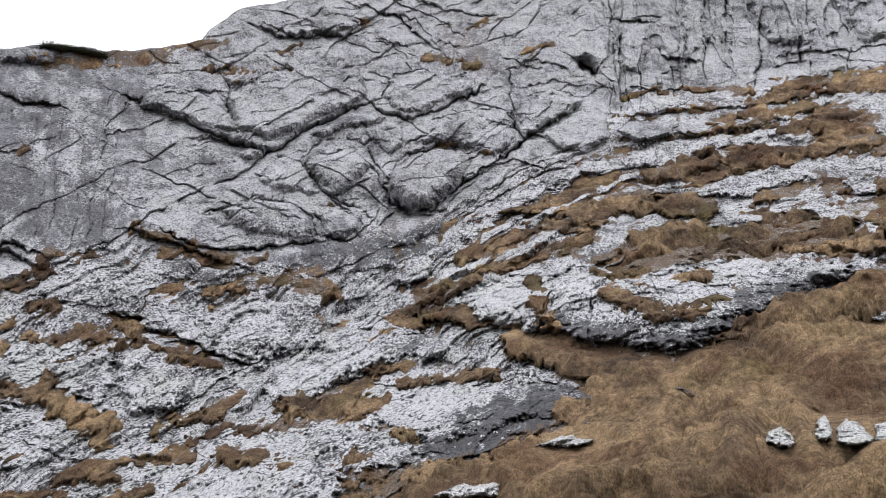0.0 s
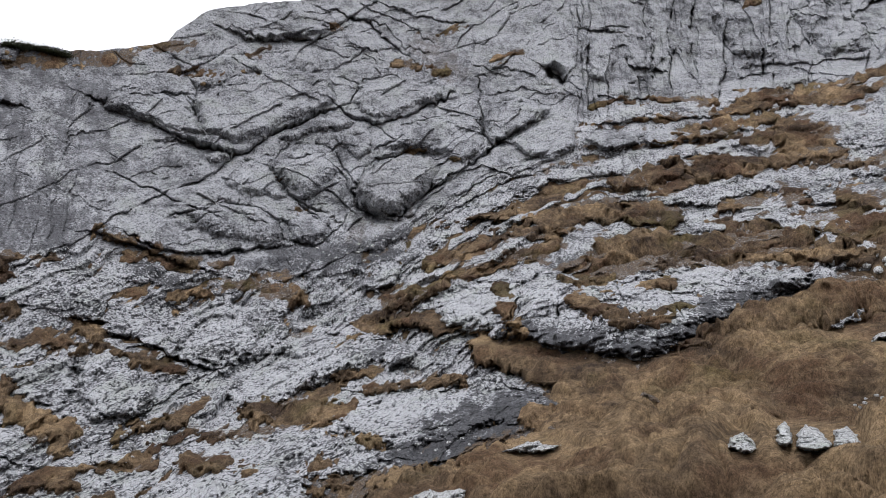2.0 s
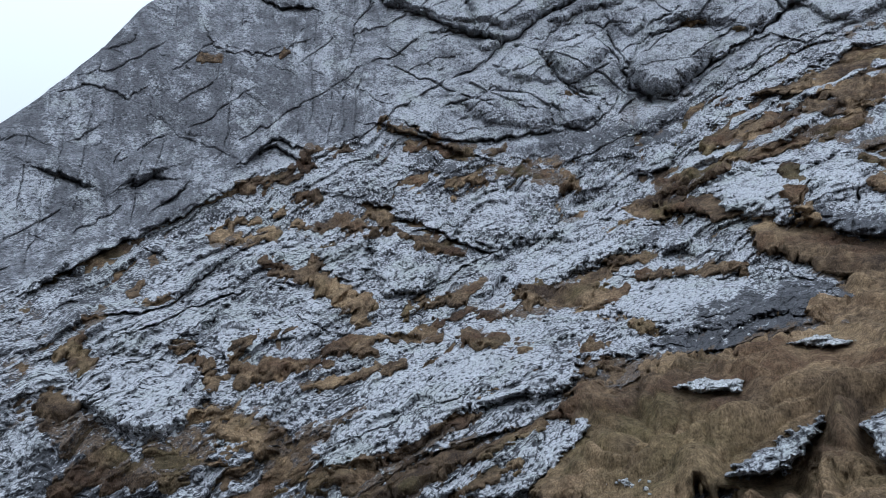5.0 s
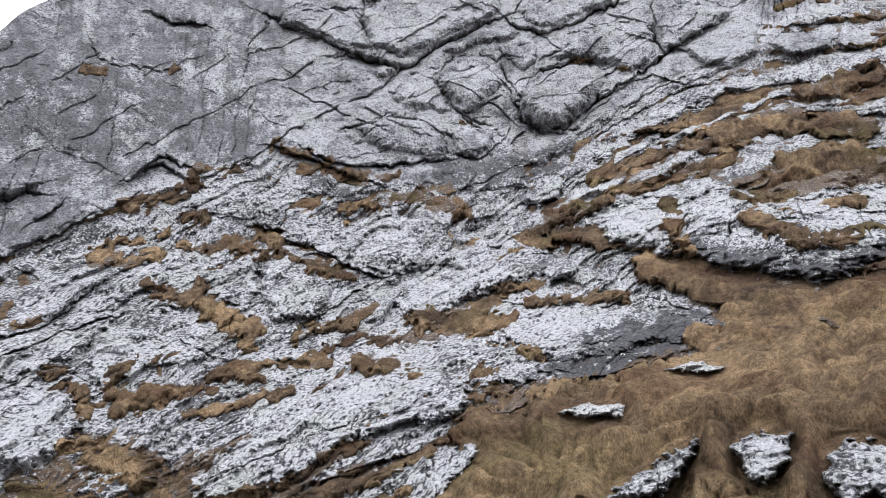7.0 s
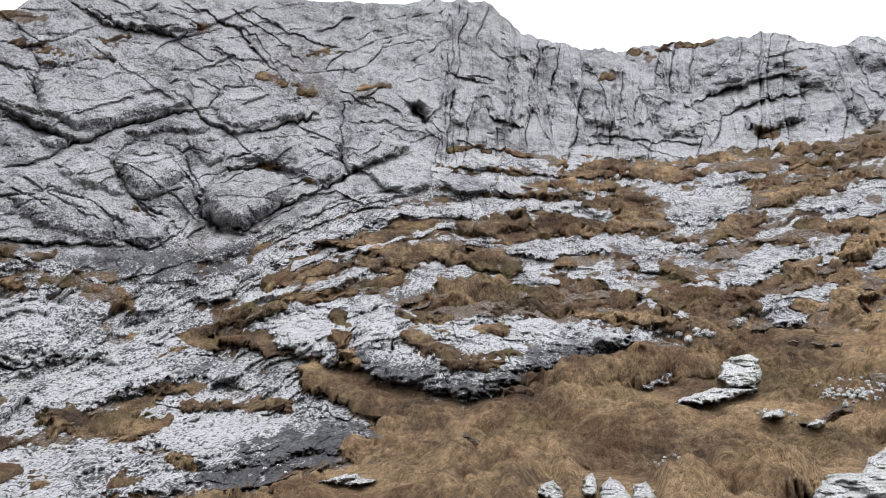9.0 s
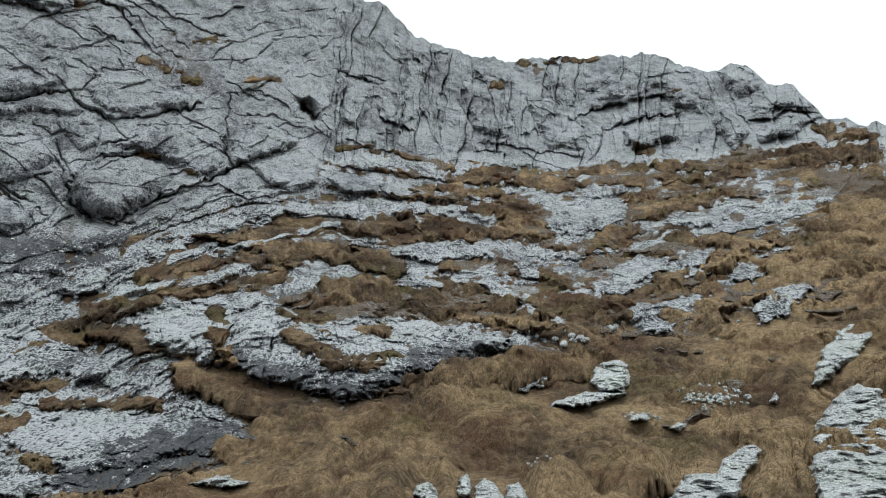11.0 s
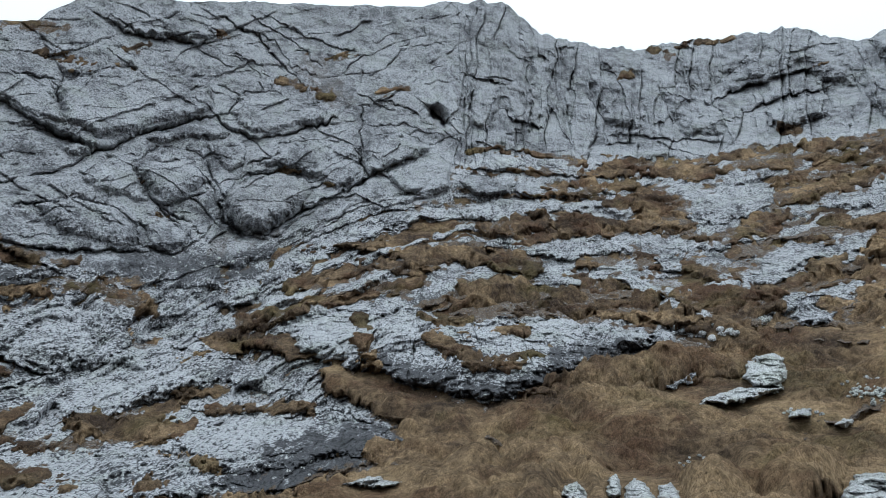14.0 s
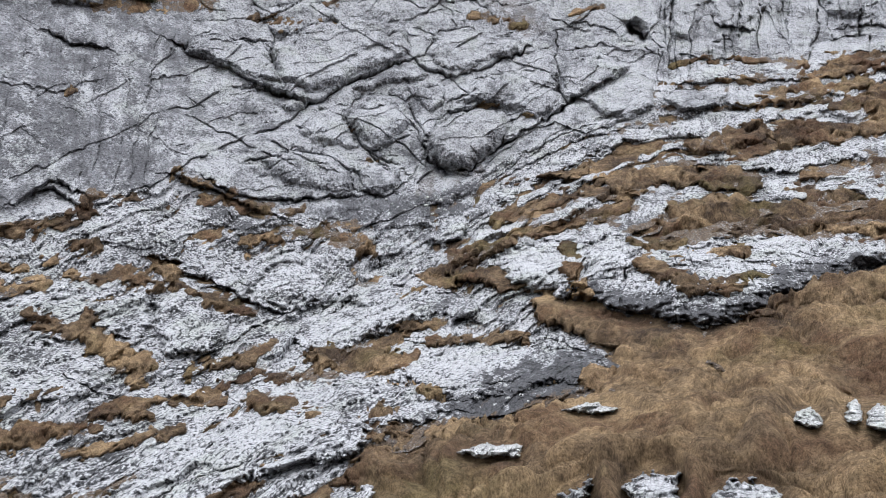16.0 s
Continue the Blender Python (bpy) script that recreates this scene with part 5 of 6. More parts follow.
def ledges(u, v, gap, seed, face=0.5):
    """Bedded rock in steps: 0 at the back of a bench, rising over the face to 1 at its brow; and how strongly a bed stands out."""
    z = u * 0
    c = v / gap + 0.6 * value_noise(u * 0.20, v * 0.45, z, seed) + 0.20 * value_noise(u * 0.9, v * 1.4, z, seed + 1) + 0.06 * value_noise(u * 3.5, v * 5, z, seed + 2)
    i = np.floor(c)
    s = c - i
    amp = np.clip(0.62 + 0.75 * value_noise(u * 0.40 + 13.7 * i, i * 3.1, z, seed + 3) + 0.25 * value_noise(u * 1.5 + 7.7 * i, i * 1.9, z, seed + 4), 0.04, 1.15)
    f = np.where(s < face, ease(s, 0, face) ** 0.8, ((1 - s) / (1 - face)) ** 0.9)
    return amp * f, amp


MASS_EDGE = []                                          # each mass's points and their distance to its edge


def relief(b, e, p):
    """Height of the rock over the plain hillside, in metres, and what stains it."""
    n = len(b)
    z = b * 0
    f = foot(b)
    high = ease(e - f, -0.8, 1.2)                       # 1 on the cliffs
    wall = high * ease(-b, 33, 37)                      # the smooth wall
    far = high * ease(b, -2, 1)                         # the far cliff, split by upright joints
    near = 1 - ease(np.hypot(p[:, 0], p[:, 1]), 7, 15)  # close ground: softer
    big = fbm(p, 9.0, 3, 3)
    mid = fbm(p, 2.6, 4, 7)
    folds = fbm(p, 1.9, 3, 77, 0.55, True)
    d = 0.55 * big + (0.22 * mid + 0.13 * high * folds) * (1 - 0.7 * wall)
    ang = np.radians(lean(b, e))
    wb = b + 0.5 * value_noise(b * 0.6, e * 0.6, z, 61) + 0.10 * value_noise(b * 4, e * 4, z, 62)
    we = e + 0.5 * value_noise(b * 0.6, e * 0.6, z, 63) + 0.10 * value_noise(b * 4, e * 4, z, 64)
    u = wb * np.cos(ang) + we * np.sin(ang)
    v = -wb * np.sin(ang) + we * np.cos(ang)
    low = 1 - high
    plain = d.copy()                                    # the slope without its beds: where turf can lie
    # bedded slabs below the cliffs: long ledges, and thin beds on them
    scale = np.clip(np.hypot(p[:, 0], p[:, 1]) / 20, 0.4, 1.2)
    f1, a1 = ledges(u, v, 1.55, 401)
    f2, a2 = ledges(u, v, 0.52, 411, 0.4)
    j1, k1 = cells(u / 3.4, v / 1.15, 5)
    beds = low * scale * (0.36 * f1 + 0.11 * f2 + 0.10 * (k1 - 0.5) - 0.14)
    d += beds
    # blocky buttress and far cliff: families of joints that part it into blocks
    but = high * (1 - wall) * (1 - far)
    g1, s1 = joint_set(b, e, 31, 1.7, 501, 0.045, 0.22)
    g2, s2 = joint_set(b, e, -24, 1.9, 511, 0.045, 0.25)
    g3, s3 = joint_set(b, e, 12, 0.75, 521, 0.04, 0.12)
    g4, s4 = joint_set(b, e, 84, 1.15, 531, 0.055, 0.0)
    g5, s5 = joint_set(b, e, 98, 0.62, 541, 0.04, 0.22)
    g6, s6 = joint_set(b, e, -8, 1.6, 551, 0.045, 0.3)
    d += but * (0.13 * s1 + 0.08 * s2 + 0.05 * s3) + far * (0.30 * s4 + 0.10 * s5 + 0.14 * s6 + 0.30 * value_noise(wb * 0.9 + 0.15 * we, we * 0.16, z, 72)) + wall * 0.05 * (s1 + s4)
    net = but * np.maximum(np.maximum(0.20 * g1, 0.16 * g2), 0.10 * g3) + far * np.maximum(np.maximum(0.30 * g4, 0.14 * g5), 0.14 * g6)
    net += wall * np.maximum(0.09 * g1, np.maximum(0.05 * g4, 0.08 * g2)) + low * 0.08 * np.maximum(g1, g2) * ease(-b, 8, 16)
    j4, k4 = cells(wb / 1.5 + 0.12 * we, we / 4.6, 9)
    d += far * 0.45 * (k4 - 0.5)
    # smooth wall: faint upright runnels
    d += wall * 0.10 * value_noise(wb * 1.3, we * 0.16, z, 71)
    core = d - 0.35 * beds
    # thin beds and fine roughness
    q = np.stack([u * 0.8, v * 1.9, z], -1)
    fine = (1 - 0.7 * wall) * (1 - 0.5 * near) * 0.05 * fbm(q, 0.8, 4, 12, 0.6, True)
    fine += 0.05 * (1 - 0.5 * wall) * (1 - 0.5 * near) * fbm(p, 0.5, 3, 15, 0.6)
    # named joints
    cb, ce = warped(b, e, p)
    close = np.full(n, 9.0)
    slim = ease(b, -6, 2)                               # hairline joints on the distant rock
    groove = np.zeros(n)
    proud = np.zeros(n)
    for pts, w, dep, step in Marks.cracks:
        bs, es = [q[0] for q in pts], [q[1] for q in pts]
        pad = 2.6
        m = np.nonzero((b > min(bs) - pad) & (b < max(bs) + pad) & (e > min(es) - pad) & (e < max(es) + pad))[0]
        if not len(m):
            continue
        bd, bs_ = np.full(len(m), 99.0), np.zeros(len(m))
        taper = np.zeros(len(m))
        for i in range(len(pts) - 1):
            dd, t, s = along(cb[m], ce[m], *pts[i], *pts[i + 1])
            better = dd < bd
            bd, bs_ = np.where(better, dd, bd), np.where(better, s, bs_)
            g = (i + t) / (len(pts) - 1)
            taper = np.where(better, np.minimum(1, 0.35 + 4 * np.minimum(g, 1 - g)), taper)
        vary = 1.0 if w > 0.4 else np.clip(0.70 + 1.0 * value_noise(b[m] * 1.4, e[m] * 1.4, b[m] * 0, 83), 0.10, 1.25)
        ww = np.maximum(w * taper * (0.55 if w < 0.24 else 0.9) * (0.45 + 0.55 * vary) * (1 - 0.3 * slim[m]), 0.045)
        groove[m] = np.maximum(groove[m], dep * (1 - 0.5 * slim[m]) * (0.62 if w < 0.4 else 0.9) * taper * vary * np.exp(-(bd / ww) ** 2))
        if dep >= 0.45:
            close[m] = np.minimum(close[m], bd / np.maximum(taper, 0.5))
        proud[m] += step * np.where(bs_ > 0, 1, -0.6) * np.exp(-bd / 0.9) * taper
    groove *= 1 - 0.55 * wall
    core -= 0.8 * groove
    groove = np.maximum(groove, net)
    fine = fine * np.exp(-3 * groove)
    around = np.zeros(n)
    for kind, outline, thick, edge in Marks.masses:
        m, sd = outline_distance(outline, cb, ce, b, e, 0.6, {"boulder": 0.15, "block": 0.4, "pale": 0.5}.get(kind, 1.0))
        MASS_EDGE.append((m, sd))
        if kind == "boulder":
            around[m] = np.maximum(around[m], 0.45 * thick * np.exp(-(sd / 0.12) ** 2))
        elif kind == "block":
            around[m] = np.maximum(around[m], min(0.20, 0.40 * thick) * np.exp(-(sd / 0.06) ** 2))
    open_ = 0.15 + 0.85 * ease(value_noise(b * 1.1, e * 1.1, z, 81) + 0.6 * value_noise(b * 3, e * 3, z, 82), -0.25, 0.55)
    d -= around * open_
    d += proud + 0.30 * (1 - np.exp(-close / 0.5)) * ease(2.4 - close, 0, 2.4) * (0.4 + 0.6 * high) - groove
    # stains
    masks = {"dark": np.zeros(n), "lichen": np.zeros(n), "rust": np.zeros(n)}
    blot = 0.7 * value_noise(b * 1.6, e * 1.6, z, 311) + 0.5 * value_noise(b * 4.5, e * 4.5, z, 312)
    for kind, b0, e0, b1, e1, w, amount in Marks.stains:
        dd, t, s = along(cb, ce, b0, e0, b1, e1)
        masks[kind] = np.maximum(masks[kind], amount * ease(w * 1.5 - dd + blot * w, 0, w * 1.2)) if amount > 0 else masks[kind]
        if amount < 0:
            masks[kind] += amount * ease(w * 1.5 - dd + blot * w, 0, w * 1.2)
    masks["lichen"] += 0.60 * low + 0.60 * but + 0.62 * far + 0.42 * wall
    masks["lichen"] += wall * (0.16 * value_noise(wb * 1.1, we * 0.30, z, 76) + 0.13 * value_noise(wb * 2.5, we * 1.6, z, 77) + 0.10 * value_noise(wb * 6, we * 3, z, 79))
    masks["dark"] = np.maximum(masks["dark"], wall * (0.62 * ease(value_noise(wb * 1.5 + 0.25 * we, we * 0.14, z, 75) + 0.5 * value_noise(wb * 4.5 + 0.8 * we, we * 0.25, z, 78), -0.05, 0.7)))
    # level to which turf fills the benches
    patch = 0.6 * value_noise(u * 0.16, v * 0.33, z, 421) + 0.5 * value_noise(u * 0.55, v * 1.0, z, 422) + 0.22 * value_noise(u * 2.0, v * 3.2, z, 423)
    fill = 0.04 * ease(b, -16, -8) - 0.12 * ease(-e, 2, 7) - 0.30 * ease(-b, 38, 46) * ease(e, -3, 2) + 0.55 * patch
    turf_level = plain + low * scale * (0.36 * fill - 0.14)
    return d, core, fine, k1, masks, turf_level, low


def tussocks(b, e, p):
    """Pillows of turf: their height in metres, and a tone for each."""
    wx, wy = p[:, 0] + 0.35 * fbm(p, 1.2, 2, 24), p[:, 1] + 0.35 * fbm(p, 1.2, 2, 25)
    lump, k = cells(wx / 0.80 + 0.3 * p[:, 2], wy / 0.75 - 0.5 * p[:, 2], 21)
    lump2, k2 = cells(wx / 0.34 + 0.8 * p[:, 2], wy / 0.34, 22)
    swell = np.abs(value_noise(wx / 1.7, wy / 1.5, p[:, 2] / 1.7, 431)) ** 0.7
    pillow = np.abs(value_noise(wx / 0.45, wy / 0.40, p[:, 2] / 0.4, 432)) ** 0.7
    dome = lambda x, top: np.sqrt(1 - (1 - np.clip(x / top, 0, 1)) ** 2)
    tuft = 0.68 * swell + 0.36 * pillow + (0.02 + 0.16 * k) * dome(lump, 0.8) + 0.07 * k2 * dome(lump2, 0.7) + 0.26 * fbm(p, 3.0, 2, 23) + 0.05 * fbm(p, 0.35, 3, 29, 0.6) - 0.53
    # golden grass on the open meadow, darker and redder between the rocks
    gold = ease(b, -24, -8) * (1 - ease(e - 0.22 * np.clip(b, 0, 40), -2, 4)) + 0.9 * ease(b, 22, 32) * (1 - ease(e, 13, 18))
    tone = 0.40 + 0.36 * np.clip(gold, 0, 1) + 0.30 * fbm(p, 1.6, 3, 26) + 0.22 * (k - 0.5) + 0.15 * (k2 - 0.5)
    return tuft, tone


def meadow(b, e, p, which=None):
    """Height of the turf over the plain hillside (negative: none), for one patch or for all."""
    n = len(b)
    z = b * 0
    cb, ce = warped(b, e, p)
    r = np.hypot(p[:, 0], p[:, 1])
    tuft, tone = tussocks(b, e, p)
    ang = np.radians(lean(b, e))
    u, v = b * np.cos(ang) + e * np.sin(ang), -b * np.sin(ang) + e * np.cos(ang)
    ragged = 0.50 * value_noise(u * 1.1, v * 2.2, z, 87) + 0.38 * value_noise(u * 2.6, v * 4.5, z, 88) + 0.22 * value_noise(u * 6, v * 8, z, 89)
    out = np.full(n, -1.0)
    small = np.zeros(n)
    for i, (strokes, rise, hue) in enumerate(Marks.grass):
        if which is not None and i != which:
            continue
        total = np.zeros(n)
        for b0, e0, b1, e1, w in strokes:
            pad = 1.7 * w + 0.6
            m = np.nonzero((b > min(b0, b1) - pad) & (b < max(b0, b1) + pad) & (e > min(e0, e1) - pad) & (e < max(e0, e1) + pad))[0]
            if not len(m):
                continue
            dd, t, s = along(cb[m], ce[m], b0, e0, b1, e1)
            x = 1 + (ragged[m] * min(0.62, 0.42 + 0.3 * w) - dd) / w
            half = w * r[m] * 0.01745
            hs = rise if rise > 0.24 else np.minimum(rise, 0.50 * half + 0.02)
            total[m] += np.clip(x, 0, 1)
            h = np.where(x > -0.7, hs * (1 - np.exp(-total[m] * (5 if rise == 0.25 else 2.2))) * 1.1 + 0.6 * np.minimum(x, 0), -1)
            out[m] = np.maximum(out[m], h)
            small[m] = np.maximum(small[m], np.where(x > -0.7, np.clip(0.15 + half / 0.55, 0, 1), 0))
    return out, small * tuft * ease(out, -0.10, 0.12), tone


def sheet(name, verts, quads, mat, masks=None, smooth=False):
    me = bpy.data.meshes.new(name)
    me.vertices.add(len(verts))
    me.vertices.foreach_set("co", np.ascontiguousarray(verts, np.float32).ravel())
    k = quads.shape[1]
    me.loops.add(quads.size)
    me.loops.foreach_set("vertex_index", np.ascontiguousarray(quads, np.int32).ravel())
    me.polygons.add(len(quads))
    me.polygons.foreach_set("loop_start", np.arange(0, quads.size, k, dtype=np.int32))
    me.polygons.foreach_set("use_smooth", np.full(len(quads), smooth, bool))
    me.update(calc_edges=True)
    me.materials.append(mat)
    for key, vals in (masks or {}).items():
        me.attributes.new(key, "FLOAT", "POINT").data.foreach_set("value", np.ascontiguousarray(np.clip(vals, 0, 1), np.float32))
    return me


def compact(quads, *arrays):
    used, inv = np.unique(quads, return_inverse=True)
    return (inv.reshape(quads.shape), *[a[used] for a in arrays])


def pieces(quads, key):
    """Number the connected pieces of equal key; crumbs join a neighbour or go."""
    key = np.unique(key, return_inverse=True)[1]
    for rounds in range(3):
        lab = np.arange(len(quads))
        code = key.astype(np.int64)
        nv = quads.max() + 1
        slot = np.unique((quads.astype(np.int64) * (code.max() + 1) + code[:, None]).ravel(), return_inverse=True)[1].reshape(quads.shape)
        for it in range(400):
            low_ = np.full(slot.max() + 1, len(quads))
            np.minimum.at(low_, slot.ravel(), np.repeat(lab, 4))
            nl = low_[slot].min(1)
            if (nl == lab).all():
                break
            lab = nl
        ids, inv, cnt = np.unique(lab, return_inverse=True, return_counts=True)
        small = cnt[inv] < 30
        if rounds == 2 or not small.any():
            return np.where(small, -1, inv)
        owner = np.full(nv, -1)
        for c in range(4):
            owner[quads[~small, c]] = inv[~small]
        near_ = owner[quads].max(1)
        key = np.where(small, np.where(near_ >= 0, near_, len(ids) + inv), inv)


# the chart's grid
STEP = 0.075
cols = np.concatenate([np.arange(-66, -60, 0.4), np.arange(-60, 40, STEP), np.arange(40, 44.01, 0.4)])
ROWS = 605
SHELF = -14.6                                           # below this the ground lies at the camera's feet
vv = np.linspace(0, 1, ROWS - 20)
GB = np.repeat(cols[:, None], ROWS, 1).ravel()
GE = np.concatenate([np.repeat(np.linspace(LOW, SHELF, 20, endpoint=False)[None], len(cols), 0), SHELF + (crest(cols)[:, None] - SHELF) * vv[None, :]], 1).ravel()
GP = on_chart(GB, GE)
GN = outward(GB, GE)
GD, GC, GF, GK, GM, GT, GLOW = relief(GB, GE, GP)
GH = meadow(GB, GE, GP)[0]
BASIN = max(range(len(Marks.grass)), key=lambda i: len(Marks.grass[i][0]))
SOFT = 0.55 * fbm(GP, 9.0, 3, 3) + 0.10 * fbm(GP, 2.6, 2, 7)
GHB = meadow(GB, GE, GP, BASIN)[0]
BURIED = (GHB > 0.16) & (SOFT + GHB > GD + 0.05)        # bedrock under deep turf, or inside a standing block
for m_, sd_ in MASS_EDGE:
    BURIED[m_] |= sd_ > 0.45
hollow = value_noise(GB * 0.8, GE * 1.9, GB * 0, 301) + 0.7 * value_noise(GB * 2.3, GE * 4.6, GB * 0, 302)
open_slope = (1 - ease(GE - foot(GB), -0.6, 0.6)) * ease(GB, -14, -4)
GM["turf"] = np.maximum(np.maximum(0.60 * ease(GH, -0.30, -0.02), 0.54 * GLOW * ease(GT - GD, -0.07, 0.0)), open_slope * 0.6 * ease(hollow, 0.35, 0.9))
near_crest = ease(crest(GB) - GE, 0.0, 0.8)
ROCK_P = lifted(GP, GN, GD * (0.4 + 0.6 * near_crest), GF)
ci, ri = np.meshgrid(np.arange(len(cols) - 1), np.arange(ROWS - 1), indexing="ij")
base = (ci * ROWS + ri).ravel()
QUADS = np.stack([base, base + ROWS, base + ROWS + 1, base + 1], -1)
qb, qe = GB[QUADS[:, 0]], GE[QUADS[:, 0]]
wqb, wqe = warped(qb, qe, None)
bare = ~BURIED[QUADS].all(1)
above = wqe > foot(qb)
zones = [
    ("rock_wall", above & (wqb < -34), "smooth grey limestone wall streaked dark by water", "rock wall"),
    ("rock_buttress", above & (wqb >= -34) & (wqb < -1.5), "blocky grey limestone buttress split by deep joints", "cliff"),
    ("cliff", above & (wqb >= -1.5) & (wqb < 14), "pale grey limestone cliff with upright joints", "cliff"),
    ("rocky_ridge", above & (wqb >= 14), "distant rounded limestone ridge above the grassy slope", "ridge"),
    ("lower_slope", ~above & (wqb < -12), "tilted limestone slabs crusted with pale lichen", "rock slab"),
    ("rocky_slope", ~above & (wqb >= -12), "open slope of pale bedded limestone under turf", "slope"),
]
for zname, sel, zlabel, zcat in zones:
    q, vp, *ms = compact(QUADS[sel & bare], ROCK_P, *[GM[k] for k in GM])
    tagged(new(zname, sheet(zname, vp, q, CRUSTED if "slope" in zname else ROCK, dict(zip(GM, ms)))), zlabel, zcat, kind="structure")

# back of the mountain, and the ground the camera stands on
bb = np.arange(-66, 44.01, 0.5)
top = on_chart(bb, crest(bb))
back = []
for k in range(10):
    s = k / 9
    out = np.stack([np.sin(np.radians(bb)), np.cos(np.radians(bb)), 0 * bb], -1)
    g = top + out * (60 * s) + np.array([0, 0, 1.0])[None] * (-0.25 - 8 * s * s - 12 * s + 1.2 * fbm(top + out * 60 * s, 12, 3, 33)[:, None] * s)
    back.append(g)
back = np.stack(back, 1)
nb = len(bb)
ci2, ri2 = np.meshgrid(np.arange(nb - 1), np.arange(9), indexing="ij")
b2 = (ci2 * 10 + ri2).ravel()
tagged(new("mountain_back", sheet("mountain_back", back.reshape(-1, 3), np.stack([b2, b2 + 10, b2 + 11, b2 + 1], -1), TURF)),
       "grassy back of the mountain behind its crest", "mountain", kind="structure")

angs = np.radians(np.arange(0, 360, 3.0))
radii = np.array([0.0, 1.5, 3, 5, 7, 9, 12, 16, 22, 30, 45, 70, 120, 250, 600, 1500, 3500])
ga, gr = np.meshgrid(angs, radii, indexing="ij")
gx, gy = np.sin(ga) * gr, np.cos(ga) * gr
inside = ease(gy, -3, 5)
gz = 0.02 * gx - 0.02 * np.clip(gr - 8, 0, 60) - 0.9 * inside * ease(gr, 3.5, 7) - 6 * inside * ease(gr, 8, 30) + 0.12 * fbm(np.stack([gx.ravel(), gy.ravel(), 0 * gx.ravel()], -1), 3, 3, 37).reshape(gx.shape) * ease(gr, 1, 4)
na, nr = len(angs), len(radii)
ci3, ri3 = np.meshgrid(np.arange(na), np.arange(nr - 1), indexing="ij")
i00 = (ci3 * nr + ri3).ravel()
i10 = (((ci3 + 1) % na) * nr + ri3).ravel()
tagged(new("ground", sheet("ground", np.stack([gx, gy, gz], -1).reshape(-1, 3), np.stack([i00, i10, i10 + 1, i00 + 1], -1)[:, ::-1], TURF, smooth=True)),
       "withered grass round the foot of the slope", "ground", kind="structure")

# ---------------------------------------------------------------- blocks, slabs and outcrops
KINDS = {
    "block": ("rock_block", "rounded grey limestone block parted from the cliff by joints", "rock block", "blocks of the cliff", ROCK),
    "boulder": ("boulder", "rounded grey limestone boulder lodged under the cliff", "boulder", "boulders", BOULDER),
    "slab": ("limestone_plate", "tilted limestone slab crusted with pale lichen", "rock slab", "slabs on the slope", CRUSTED),
    "outcrop": ("rock_outcrop", "weathered limestone outcrop standing out of brown grass", "rock outcrop", "outcrops on the slope", CRUSTED),
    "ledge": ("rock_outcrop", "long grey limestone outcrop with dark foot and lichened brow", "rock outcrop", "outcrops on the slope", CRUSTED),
    "pale": ("pale_rock", "rough whitish limestone rock standing in the grass", "rock", "pale rocks in the grass", PALE),
}
ROCK_TOP = GD.copy()
STANDING = np.zeros(len(GB))
VQ = np.full(len(GB), -1)
VQ[QUADS[:, 0]] = np.arange(len(QUADS))
